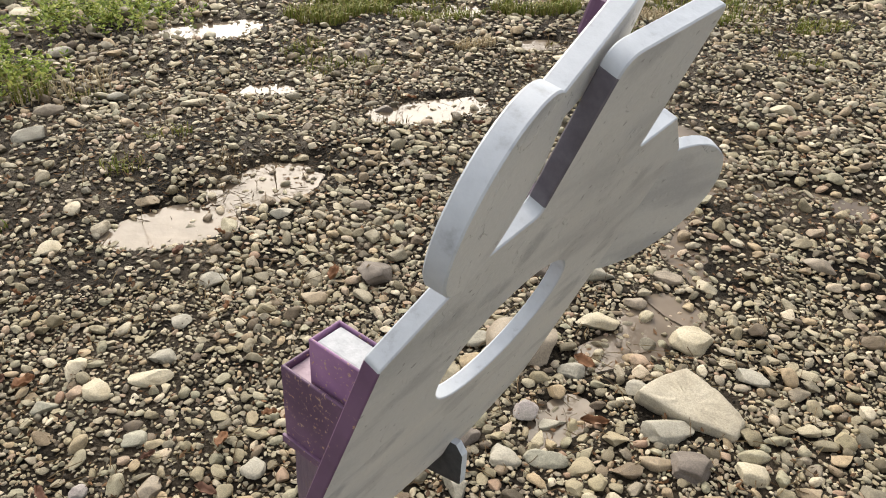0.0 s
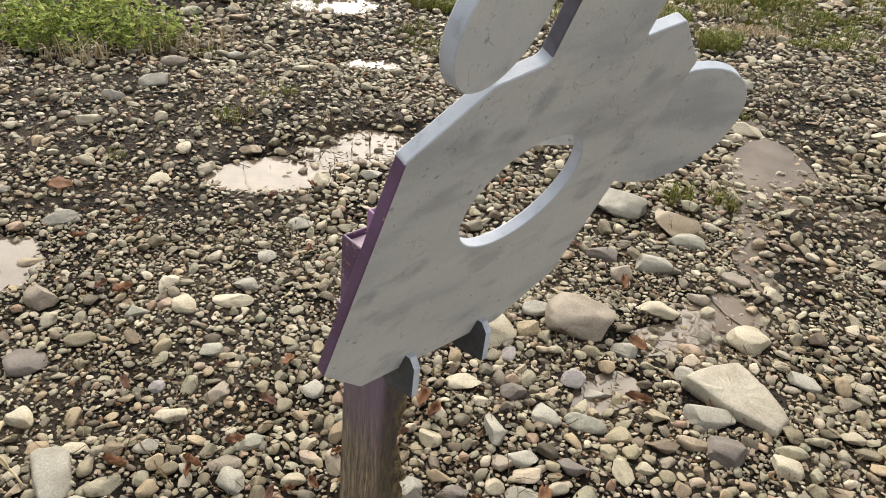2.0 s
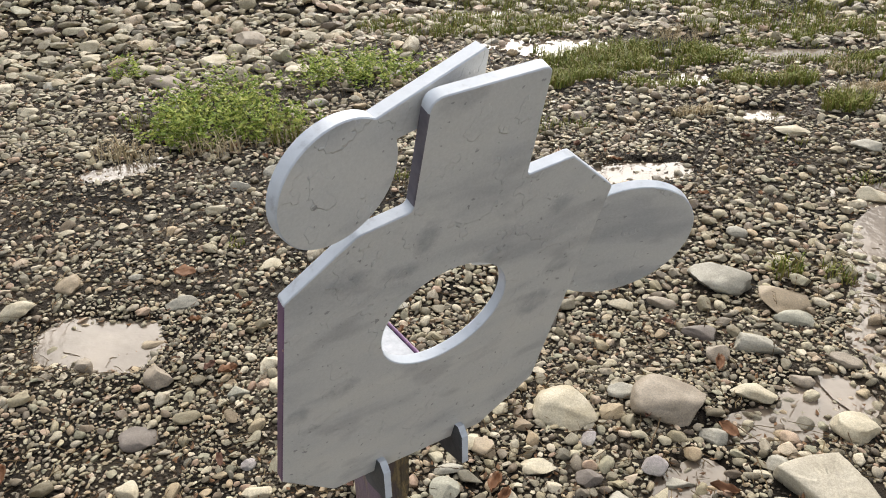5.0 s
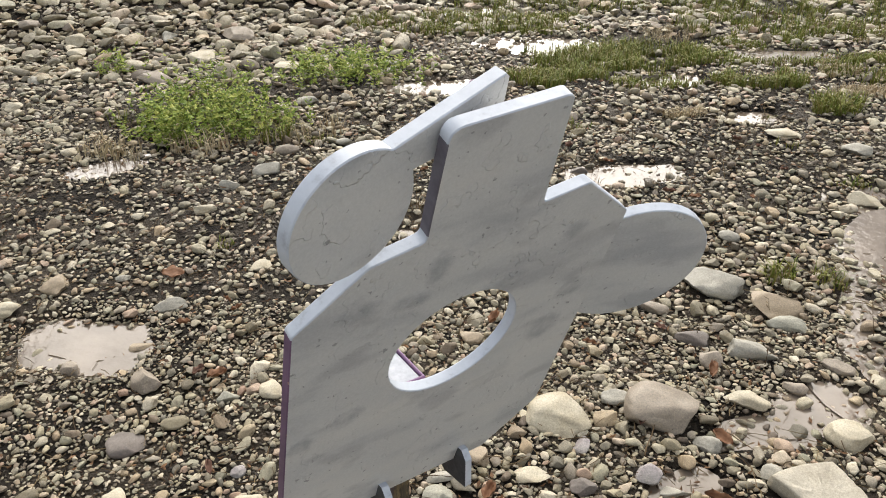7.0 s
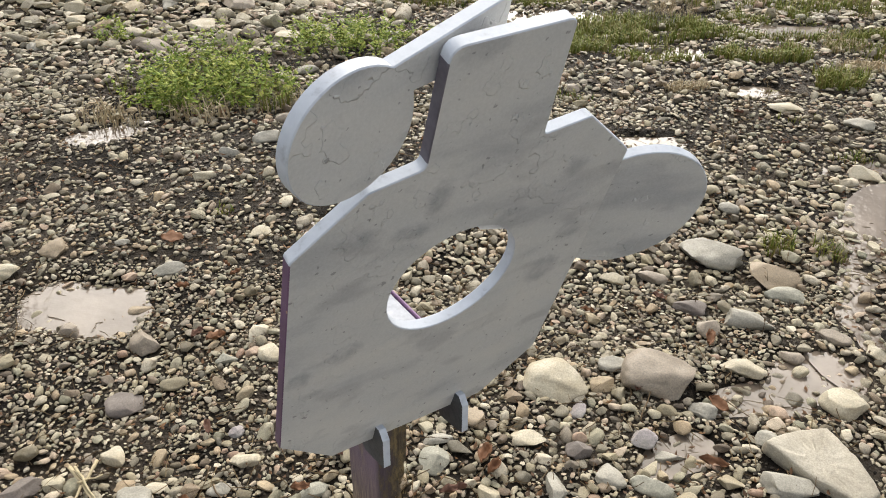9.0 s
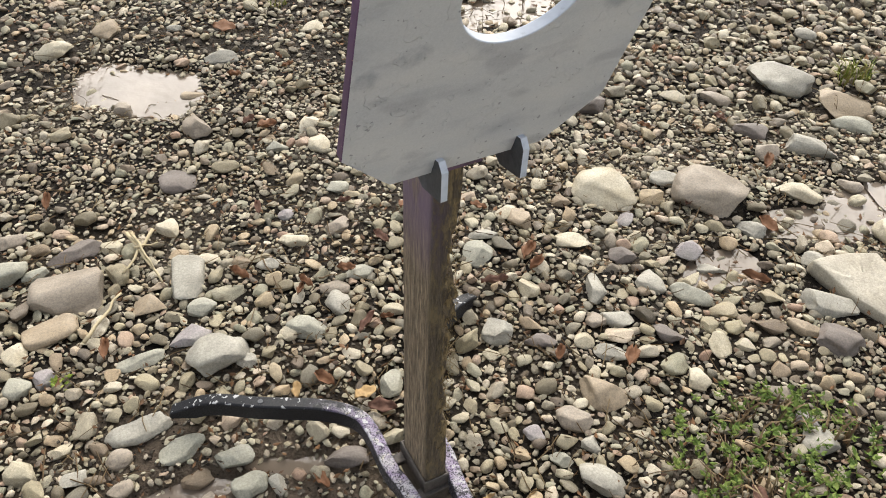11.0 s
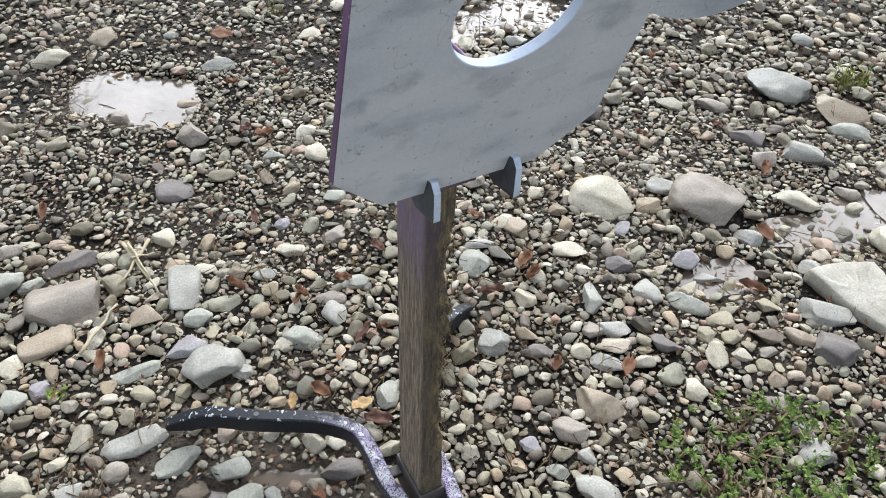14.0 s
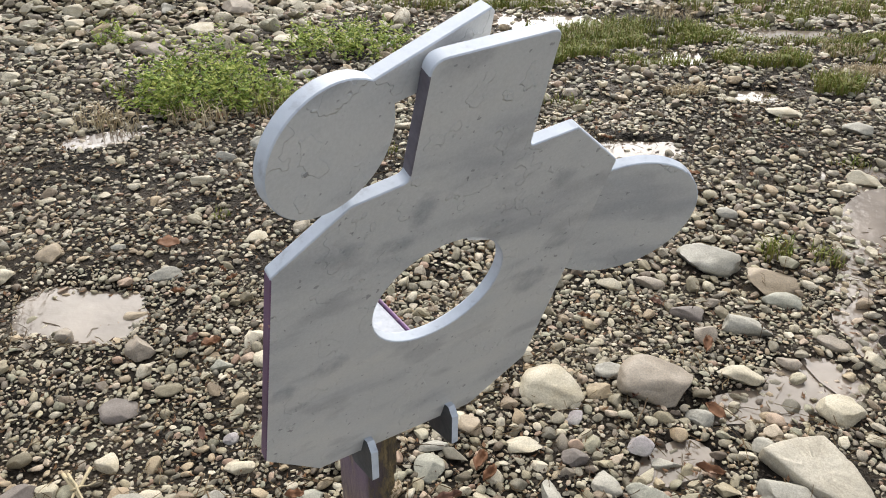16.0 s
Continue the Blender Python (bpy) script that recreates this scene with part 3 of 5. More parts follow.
# post
def make_post():
    bm = bmesh.new()
    x0, x1, y0, y1 = -0.008, 0.031, -0.028, 0.06
    rs = np.random.RandomState(3)
    outline = []
    for (ax, ay), (bx, by), n in (((x0, y0), (x1, y0), 9), ((x1, y0), (x1, y1), 9), ((x1, y1), (x0, y1), 3), ((x0, y1), (x0, y0), 10)):
        outline += [(ax + (bx - ax) * k / n, ay + (by - ay) * k / n) for k in range(n)]
    zs = np.linspace(0.02, 0.875, 90)
    rows = []
    for z in zs:
        row = []
        lean = 0.0
        for x, y in outline:
            px, py = x, y
            near_corner = math.exp(-(((x - x1) / 0.014) ** 2 + ((y - y0) / 0.022) ** 2))
            chew = smooth(0.15, 0.3, z) * smooth(0.735, 0.6, z)
            wear = near_corner * chew * (0.008 + 0.019 * noise.noise((x * 60, y * 60, z * 28)) + 0.007 * noise.noise((x * 150, y * 150, z * 90)))
            wear += 0.0009 * noise.noise((x * 300, y * 300, z * 30))
            if y < 0.002:
                wear += chew * 0.0022 * max(0, noise.noise((x * 140, 5, z * 45)))
            cx, cy = (x0 + x1) / 2, (y0 + y1) / 2
            dv = Vector((x - cx, y - cy)).normalized()
            # softened corners
            rx, ry = (x1 - x0) / 2, (y1 - y0) / 2
            k = min(rx - abs(x - cx), ry - abs(y - cy))
            cor = max(0, 0.004 - (rx - abs(x - cx))) + max(0, 0.004 - (ry - abs(y - cy)))
            trim = 0.0015 if cor > 0.0079 else 0.0
            px -= dv.x * (wear + trim)
            py -= dv.y * (wear + trim)
            row.append(bm.verts.new((px + lean, py, z)))
        rows.append(row)
    m = len(outline)
    for a, b in zip(rows, rows[1:]):
        for i in range(m):
            bm.faces.new((a[i], a[(i + 1) % m], b[(i + 1) % m], b[i]))
    bm.faces.new(rows[0])
    bm.faces.new(rows[-1])
    post = part("post", bm, M_WOOD, target, "weathered two-by-four wooden post with chewed corner", 40)
    # torn splinters along the chewed corner
    bm = bmesh.new()
    for k in range(420):
        z = rs.uniform(0.16, 0.68)
        side = rs.rand()
        x, y = (x1 - rs.uniform(-0.002, 0.02) * (side < 0.6), y0 + rs.uniform(0, 0.03) * (side >= 0.6))
        base = Vector((x + (0.0015 if side >= 0.6 else 0), y - (0.001 if side < 0.6 else 0), z))
        tip = base + Vector((rs.uniform(-0.003, 0.004), rs.uniform(-0.004, 0.001), rs.uniform(-0.01, 0.012)))
        wv = Vector((rs.uniform(0.0004, 0.001), 0.0005, 0))
        a, b, c = bm.verts.new(base - wv), bm.verts.new(base + wv), bm.verts.new(tip)
        d = bm.verts.new(base + Vector((0, 0.001, 0.001)))
        for f in ((a, b, c), (b, d, c), (d, a, c), (a, d, b)):
            bm.faces.new(f)
    ob = part("splinter_fringe", bm, M_SPLINTER, post, "torn yellowish wood splinters")
    ob["kind"] = "stuff"


make_post()

# socket on the post's top, open to the leaning plate, and the tube that carries the plate
def back_of_plate(z):
    return -0.0965 - 0.3642 * (z - 0.888)


def make_socket(x0, x1, y1, z0, z1, wall):
    bm = bmesh.new()
    rows = []
    for inset, z in ((0, z0), (0, z1 - 0.001), (0.001, z1), (wall - 0.001, z1), (wall, z1 - 0.001), (wall, z0)):
        y0 = back_of_plate(z) + 0.003 + inset
        rows.append([bm.verts.new(c + (z,)) for c in ((x0 + inset, y0), (x1 - inset, y0), (x1 - inset, y1 - inset), (x0 + inset, y1 - inset))])
    for a, b in zip(rows, rows[1:] + rows[:1]):
        for i in range(4):
            bm.faces.new((a[i], a[(i + 1) % 4], b[(i + 1) % 4], b[i]))
    return bm


socket = part("post_socket", make_socket(-0.015, 0.037, 0.06, 0.787, 0.888, 0.0035), M_PURPLE_WORN, target, "worn purple square steel socket")
bm = bmesh.new()
add_box(bm, -0.0105, 0.0325, -0.0285, 0.0555, 0.872, 0.8815, 0.001)
part("socket_fill", bm, M_FILL, socket, "overpainted wood end grain")
tube = part("plate_tube", make_tube(-0.0075, 0.03, -0.07, 0.027, 0.87, 0.935, 0.003), M_TUBE, target, "worn lavender upright square tube")
bm = bmesh.new()
add_box(bm, -0.0035, 0.026, -0.066, 0.021, 0.9, 0.9325, 0.002)
part("tube_cap", bm, M_CAP, tube, "tube cap with sky reflection painted in pale blue-grey")
bm = bmesh.new()
add_box(bm, -0.004, 0.026, -0.104, -0.0695, 0.9, 0.922, 0.002)
part("spacer", bm, M_PURPLE, target, "purple steel spacer block")
# lip along the socket's lower edge and a drilled hole in its side
bm = bmesh.new()
add_box(bm, -0.0185, -0.0148, -0.03, 0.063, 0.787, 0.797, 0.001)
part("socket_lip", bm, M_PURPLE_WORN, socket, "rusty folded lip of the socket")
bm = bmesh.new()
r = bmesh.ops.create_cone(bm, cap_ends=True, segments=14, radius1=0.004, radius2=0.004, depth=0.002)
bmesh.ops.transform(bm, matrix=pose(-0.0153, 0.0, 0.812, 0, 90, 0), verts=r["verts"])
part("bolt_hole", bm, M_BLACK, socket, "dark drilled hole")

# hooks in which the plate sits
for x in (-0.036, 0.0625):
    bm = bmesh.new()
    prof = rounded(mm((-83, 834, 1), (-95, 836, 1), (-103, 826, 1), (-103, 787, 3), (-60, 778, 4), (-40, 790, 3), (-40, 860, 3), (-60, 860, 2), (-70, 812, 2), (-83, 806, 2)))
    rows = [[bm.verts.new((x + dx, p.x, p.y)) for p in prof] for dx in (-0.004, 0.004)]
    for i in range(len(prof)):
        f = bm.faces.new((rows[0][i], rows[0][(i + 1) % len(prof)], rows[1][(i + 1) % len(prof)], rows[1][i]))
        # the lit strip along the hook's edge is put in as pale colour
        f.material_index = 1
    bm.faces.new(rows[0])
    bm.faces.new(rows[1])
    bmesh.ops.triangulate(bm, faces=[f for f in bm.faces if len(f.verts) > 4])
    part("hook", bm, [M_BLACK, M_EDGE], target, "dark steel hook with its lit edge painted pale")


# bent legs of the stand, in world coordinates
BACK = target.matrix_world.inverted()


def bezier_path(points, n=14):
    """A smooth line through the points (Catmull-Rom)."""
    p = [Vector(q) for q in points]
    p = [2 * p[0] - p[1]] + p + [2 * p[-1] - p[-2]]
    out = []
    for a, b, c, d in zip(p, p[1:], p[2:], p[3:]):
        for k in range(n):
            t = k / n
            out.append(0.5 * (2 * b + (c - a) * t + (2 * a - 5 * b + 4 * c - d) * t * t + (3 * b - a - 3 * c + d) * t ** 3))
    out.append(p[-2])
    return out


def make_leg(points, width, tall, label):
    """A bent rectangular bar; the points run along the middle of its top."""
    line = bezier_path(points)
    bm = bmesh.new()
    rows = []
    n = len(line)
    for i, p in enumerate(line):
        e = (line[min(i + 1, n - 1)] - line[max(i - 1, 0)])
        side = Vector((e.y, -e.x, 0)).normalized()
        s = min(i, n - 1 - i) / 9
        th = tall * (0.35 + 0.65 * min(1, s))
        w = width / 2
        c = 0.004
        prof = ((-w, -th), (-w, -c), (-w + c * 0.3, -c * 0.3), (-w + c, 0), (w - c, 0), (w - c * 0.3, -c * 0.3), (w, -c), (w, -th))
        rows.append([bm.verts.new(BACK @ (p + side * a + Vector((0, 0, b)))) for a, b in prof])
    for a, b in zip(rows, rows[1:]):
        for i in range(8):
            f = bm.faces.new((a[i], a[(i + 1) % 8], b[(i + 1) % 8], b[i]))
            f.smooth = i not in (0, 3, 6, 7)
    bm.faces.new(rows[0])
    bm.faces.new(rows[-1])
    return part("leg", bm, M_LEG, target, label)


leg_a = make_leg([(-0.51, 0.078, 0.026), (-0.43, 0.088, 0.066), (-0.324, 0.084, 0.088), (-0.21, 0.098, 0.09), (-0.14, 0.09, 0.09), (-0.1, 0.055, 0.09), (-0.06, 0.0, 0.085), (-0.02, -0.04, 0.083),
                  (0.03, -0.1, 0.083), (0.052, -0.142, 0.08), (0.04, -0.2, 0.078), (0.0, -0.29, 0.072), (-0.06, -0.42, 0.03)], 0.026, 0.038, "bent black steel leg bar with purple overspray")
leg_b = make_leg([(0.03, 0.5, 0.02), (0.015, 0.455, 0.055), (-0.005, 0.41, 0.072), (-0.03, 0.34, 0.08), (-0.035, 0.2, 0.086), (0.0, 0.1, 0.088), (0.04, 0.035, 0.088), (0.075, -0.03, 0.088), (0.11, -0.075, 0.09), (0.17, -0.09, 0.092),
                  (0.314, -0.078, 0.096), (0.45, -0.056, 0.076), (0.55, -0.045, 0.028)], 0.026, 0.04, "bent black steel leg bar with purple overspray")
# holes near the bars' ends
for x, y, z in ((-0.324, 0.084, 0.0885), (0.314, -0.078, 0.0965)):
    bm = bmesh.new()
    r = bmesh.ops.create_cone(bm, cap_ends=True, segments=14, radius1=0.005, radius2=0.005, depth=0.002)
    bmesh.ops.transform(bm, matrix=BACK @ Matrix.Translation((x, y, z)), verts=r["verts"])
    part("bolt_hole", bm, M_BLACK, leg_a if x < 0 else leg_b, "dark bolt hole")
# foot socket of the post
part("foot_socket", make_tube(-0.0125, 0.0355, -0.0325, 0.0645, 0.012, 0.092, 0.004), M_FOOT, target, "low dark steel socket round the post")
for y0 in (-0.012, 0.07):
    bm = bmesh.new()
    add_box(bm, -0.045, 0.055, y0 - 0.028, y0 - 0.008, 0.05, 0.062, 0.002)
    part("cross_bar", bm, M_FOOT, target)

# edge of a second painted steel stand beside it
bm = bmesh.new()
add_box(bm, -0.11, 0.11, -0.6, 0.22, -0.012, 0.012, 0.003)
other = part("steel_plate", bm, M_LEG, None)
other.matrix_world = pose(-0.735, -0.35, 0.055, 0, 0, 46)
tagged(other, "flat steel plate with white and purple overspray on gravel", "plate")


# ---- stones ----
def stone_template(seed, level, cuts=7):
    rs = np.random.RandomState(seed)
    bm = bmesh.new()
    bmesh.ops.create_icosphere(bm, subdivisions=level, radius=1.0)
    vs = np.array([v.co[:] for v in bm.verts])
    fs = np.array([[v.index for v in f.verts] for f in bm.faces])
    bm.free()
    for k in range(cuts):
        d = rs.normal(size=3)
        d /= np.linalg.norm(d)
        lim = rs.uniform(0.45, 0.85)
        over = np.maximum(vs @ d - lim, 0)
        vs = vs - 0.96 * over[:, None] * d
    off = rs.uniform(0, 50, 3)
    for i in range(len(vs)):
        q = Vector(vs[i] * 1.3 + off)
        vs[i] *= 1 + 0.16 * noise.noise(q) + 0.06 * noise.noise(q * 3.1) + 0.025 * noise.noise(q * 8)
    vs /= np.abs(vs).max(0)
    return vs, fs


FINE = [stone_template(k, 3, 6 + k % 5) for k in range(16)]
MID = [stone_template(100 + k, 2, 7) for k in range(18)]
LOW = [stone_template(200 + k, 1, 4) for k in range(10)]
rng = np.random.RandomState(11)
taken = {}
CELL = 0.08


def free_at(x, y, r, slack):
    span = int(r / CELL) + 2
    i, j = int(math.floor(x / CELL)), int(math.floor(y / CELL))
    for a in range(i - span, i + span + 1):
        for b in range(j - span, j + span + 1):
            for ox, oy, orad in taken.get((a, b), ()):
                if (ox - x) ** 2 + (oy - y) ** 2 < ((r + orad) * slack) ** 2:
                    return False
    return True


def take(x, y, r):
    taken.setdefault((int(math.floor(x / CELL)), int(math.floor(y / CELL))), []).append((x, y, r))


def take_wide(x, y, a, b, turn):
    """Marks an elongated footprint as several round ones."""
    n = max(1, round(a / b * 1.5))
    c, s = math.cos(radians(turn)), math.sin(radians(turn))
    for k in range(n):
        u = (a - b) * (2 * k / max(1, n - 1) - 1) if n > 1 else 0
        take(x + u * c, y + u * s, min(b, 0.075))
    if b > 0.075:
        for k in range(8):
            t = k * math.tau / 8
            u, v = a * 0.6 * math.cos(t), b * 0.6 * math.sin(t)
            take(x + u * c - v * s, y + u * s + v * c, min(0.075, b * 0.45))


ROCKS = 0


def rock(x, y, length, width, tall, turn, kind, label, seed=None, sink=0.3, tip=(0, 0), sharp=8, block=1.0):
    """One larger stone of its own shape, bedded in the ground."""
    global ROCKS
    ROCKS += 1
    vs, fs = stone_template(500 + (seed if seed is not None else ROCKS), 4, sharp)
    vs = np.sign(vs) * np.abs(vs) ** block
    vs = vs * np.array([length / 2, width / 2, tall / 2])
    ob = link_mesh("rock", vs.tolist(), fs.tolist(), M_ROCK[kind])
    ob.data.set_sharp_from_angle(angle=radians(42))
    ob.matrix_world = pose(x, y, ground_z(x, y) + tall * (0.5 - sink), tip[0], tip[1], turn)
    take_wide(x, y, max(length, width) / 2 * 0.92, min(length, width) / 2 * 0.95, turn if length >= width else turn + 90)
    return tagged(ob, label, "rock", "larger stones in the gravel")




def make_slab():
    """The big flat angular slab beside the wet channel."""
    corners = [(-0.125, 0.075), (-0.02, 0.115), (0.065, 0.125), (0.115, 0.02), (0.135, -0.095), (0.075, -0.14), (-0.02, -0.06)]
    n = 9
    bm = bmesh.new()
    rows = []
    ring = []
    for i, (ax, ay) in enumerate(corners):
        bx, by = corners[(i + 1) % len(corners)]
        ring += [(ax + (bx - ax) * k / n, ay + (by - ay) * k / n) for k in range(n)]
    for inset, z in ((0.0, -0.045), (-0.02, 0.0), (-0.01, 0.022), (0.012, 0.031), (0.06, 0.034), (0.3, 0.036), (0.65, 0.037)):
        row = []
        for x, y in ring:
            q = Vector((x * 14, y * 14, z * 30))
            s = 1 - inset + 0.035 * noise.noise(q) + 0.03 * noise.noise(q * 3)
            row.append(bm.verts.new((x * s, y * s, z + 0.004 * noise.noise(q * 1.6) + 0.0025 * noise.noise(q * 4))))
        rows.append(row)
    m = len(ring)
    for a, b in zip(rows, rows[1:]):
        for i in range(m):
            bm.faces.new((a[i], a[(i + 1) % m], b[(i + 1) % m], b[i]))
    bm.faces.new(rows[-1])
    bm.faces.new(rows[0])
    bmesh.ops.triangulate(bm, faces=[f for f in bm.faces if len(f.verts) > 4])
    bmesh.ops.recalc_face_normals(bm, faces=bm.faces)
    me = bpy.data.meshes.new("slab")
    bm.to_mesh(me)
    bm.free()
    me.shade_smooth()
    me.materials.append(M_ROCK["slab"])
    ob = new("slab", me)
    ob.matrix_world = pose(0.902, 0.665, ground_z(0.92, 0.67) + 0.012, 3, -3, 0) @ Matrix.Diagonal((0.82, 0.86, 0.75, 1))
    take_wide(0.92, 0.68, 0.15, 0.12, 0)
    return tagged(ob, "large flat angular beige stone slab on gravel", "rock")


make_slab()
rock(0.32, 0.94, 0.175, 0.157, 0.072, -7, "pale", "large rounded pale beige stone lying among river gravel", sharp=4)
rock(0.60, 0.98, 0.215, 0.17, 0.094, -22, "brown", "large angular brownish grey stone at the puddle's edge", sharp=9, block=0.75)
rock(-0.88, 0.36, 0.172, 0.15, 0.072, 24, "brown", "large flat-topped brownish grey stone lying among river gravel", sharp=9, block=0.72)
rock(-0.86, 0.24, 0.118, 0.084, 0.043, 36, "tan", "fist-sized blocky tan-brown stone lying among river gravel", sharp=9, block=0.75)
rock(-0.64, 0.46, 0.078, 0.17, 0.04, 20, "grey", "long flat blocky grey stone lying among river gravel", block=0.6)
rock(-0.48, 0.24, 0.136, 0.100, 0.055, 31, "grey", "fist-sized rounded grey stone lying among river gravel")
rock(-0.32, 0.35, 0.090, 0.073, 0.039, 22, "green", "fist-sized rounded greenish grey stone lying among river gravel")
rock(0.02, 0.63, 0.074, 0.084, 0.043, 4, "green", "fist-sized rounded greenish grey stone lying among river gravel")
rock(0.30, 0.57, 0.059, 0.105, 0.037, -7, "grey", "fist-sized long grey stone lying among river gravel")
rock(0.09, 0.40, 0.076, 0.074, 0.040, 2, "grey", "small rounded grey stone lying among river gravel")
rock(0.32, 0.27, 0.106, 0.085, 0.048, -11, "tan", "fist-sized rounded tan-brown stone lying among river gravel", sharp=9)
rock(0.27, 0.20, 0.082, 0.056, 0.032, -9, "brown", "fist-sized rounded brownish grey stone lying among river gravel")
rock(-0.11, 0.24, 0.054, 0.080, 0.034, 13, "green", "small rounded greenish grey stone lying among river gravel")
rock(0.11, -0.17, 0.105, 0.111, 0.066, 2, "green", "fist-sized rounded greenish grey stone lying among river gravel")
rock(-0.21, -0.23, 0.076, 0.063, 0.040, 32, "brown", "small rounded brownish grey stone bedded in wet mud")
rock(-0.37, -0.22, 0.065, 0.059, 0.036, 43, "lilac", "small rounded lilac-tinted grey stone bedded in wet mud")
rock(-0.32, -0.03, 0.072, 0.056, 0.033, 32, "green", "small rounded greenish grey stone bedded in wet mud")
rock(-0.27, -0.02, 0.037, 0.053, 0.023, 28, "grey", "small rounded grey stone bedded in wet mud")
rock(-0.15, 0.06, 0.104, 0.052, 0.029, 18, "dark", "fist-sized long dark wet stone bedded in wet mud")
rock(0.32, 0.07, 0.103, 0.063, 0.038, -14, "grey", "fist-sized long grey stone lying among river gravel")
rock(0.73, 0.21, 0.075, 0.070, 0.038, -32, "grey", "small rounded grey stone lying among river gravel")
rock(0.40, -0.01, 0.074, 0.058, 0.035, -20, "grey", "small rounded grey stone lying among river gravel")
rock(-0.82, 0.82, 0.109, 0.102, 0.046, 31, "dark", "fist-sized rounded dark wet stone lying among river gravel")
rock(-0.87, 1.07, 0.091, 0.138, 0.057, 28, "brown", "fist-sized long brownish grey stone lying among river gravel")
rock(-0.48, 1.04, 0.075, 0.094, 0.041, 19, "pale", "fist-sized rounded pale beige stone lying among river gravel")
rock(-0.43, 0.62, 0.077, 0.063, 0.031, 22, "pale", "small rounded pale beige stone lying among river gravel")
rock(-0.56, 0.28, 0.096, 0.066, 0.036, 33, "lilac", "fist-sized rounded lilac-tinted grey stone lying among river gravel")
rock(0.52, 0.76, 0.079, 0.068, 0.033, -15, "lilac", "small rounded lilac-tinted grey stone at the puddle's edge")
rock(0.82, 0.61, 0.142, 0.093, 0.045, -27, "grey", "fist-sized long grey stone at the puddle's edge")
rock(0.82, 0.49, 0.102, 0.095, 0.047, -29, "dark", "fist-sized rounded dark wet stone lying among river gravel")
rock(-0.57, 0.05, 0.137, 0.068, 0.034, 41, "grey", "fist-sized long grey stone bedded in wet mud")
rock(-0.47, 0.02, 0.092, 0.057, 0.033, 37, "green", "fist-sized long greenish grey stone bedded in wet mud")
rock(-0.37, 0.02, 0.081, 0.049, 0.028, 32, "green", "fist-sized long greenish grey stone bedded in wet mud")
rock(-0.26, -0.26, 0.091, 0.051, 0.032, 38, "grey", "fist-sized long grey stone bedded in wet mud")
rock(0.11, 0.78, 0.069, 0.074, 0.036, 1, "tan", "small rounded tan-brown stone lying among river gravel")
rock(0.24, 0.71, 0.090, 0.062, 0.031, -5, "pale", "fist-sized rounded pale beige stone lying among river gravel")
rock(-0.69, 0.36, 0.081, 0.070, 0.036, 36, "tan", "fist-sized rounded tan-brown stone lying among river gravel")
rock(0.76, -0.01, 0.102, 0.112, 0.064, -40, "brown", "fist-sized rounded brownish grey stone lying among river gravel", sharp=9)
rock(-0.47, -0.17, 0.057, 0.046, 0.027, 45, "lilac", "small rounded lilac-tinted grey stone bedded in wet mud")
rock(-0.32, -0.25, 0.035, 0.048, 0.022, 41, "lilac", "small rounded lilac-tinted grey stone bedded in wet mud")
rock(-0.35, 0.33, 0.050, 0.044, 0.024, 23, "pale", "small rounded pale beige stone lying among river gravel")
rock(-0.25, 0.54, 0.073, 0.049, 0.025, 16, "green", "small rounded greenish grey stone lying among river gravel")
rock(-0.27, 0.43, 0.058, 0.077, 0.036, 19, "grey", "small rounded grey stone lying among river gravel")
rock(-0.57, 0.36, 0.079, 0.063, 0.033, 32, "green", "small rounded greenish grey stone lying among river gravel")
rock(-0.58, -0.02, 0.053, 0.052, 0.030, 43, "brown", "small rounded brownish grey stone bedded in wet mud")
rock(-0.30, -0.11, 0.064, 0.033, 0.020, 33, "grey", "small long grey stone bedded in wet mud")
rock(-0.14, -0.10, 0.062, 0.048, 0.029, 22, "dark", "small rounded dark wet stone bedded in wet mud")
rock(0.52, 0.34, 0.055, 0.057, 0.031, -20, "pale", "small rounded pale beige stone lying among river gravel")
rock(0.25, 0.11, 0.050, 0.035, 0.021, -8, "green", "small rounded greenish grey stone lying among river gravel")
rock(-0.55, -0.16, 0.067, 0.048, 0.028, 48, "grey", "small rounded grey stone bedded in wet mud")
rock(-0.49, -0.15, 0.050, 0.047, 0.028, 45, "brown", "small rounded brownish grey stone bedded in wet mud")
rock(0.68, 0.33, 0.075, 0.044, 0.024, -27, "brown", "small long brownish grey stone lying among river gravel")
rock(0.31, 0.47, 0.057, 0.053, 0.028, -9, "brown", "small rounded brownish grey stone lying among river gravel")
rock(0.90, 1.68, 0.257, 0.192, 0.099, -17, "grey", "large rounded grey stone lying among river gravel")
rock(1.05, 1.52, 0.175, 0.151, 0.079, -22, "tan", "large rounded tan-brown stone lying among river gravel", sharp=9)
rock(-1.37, 1.55, 0.115, 0.114, 0.057, 34, "tan", "fist-sized rounded tan-brown stone at the puddle's edge", sharp=9)
rock(-1.12, 1.13, 0.073, 0.076, 0.043, 35, "brown", "small rounded brownish grey stone at the puddle's edge", sink=0.15)
rock(-0.97, 1.27, 0.097, 0.061, 0.034, 30, "tan", "fist-sized long tan-brown stone at the puddle's edge")
rock(-0.71, 1.76, 0.086, 0.094, 0.051, 19, "pale", "fist-sized rounded pale beige stone lying among river gravel")
rock(0.83, 1.05, 0.135, 0.071, 0.043, -21, "pale", "fist-sized long pale beige stone at the puddle's edge")
rock(1.06, 0.91, 0.133, 0.109, 0.066, -29, "pale", "fist-sized rounded pale beige stone at the puddle's edge")
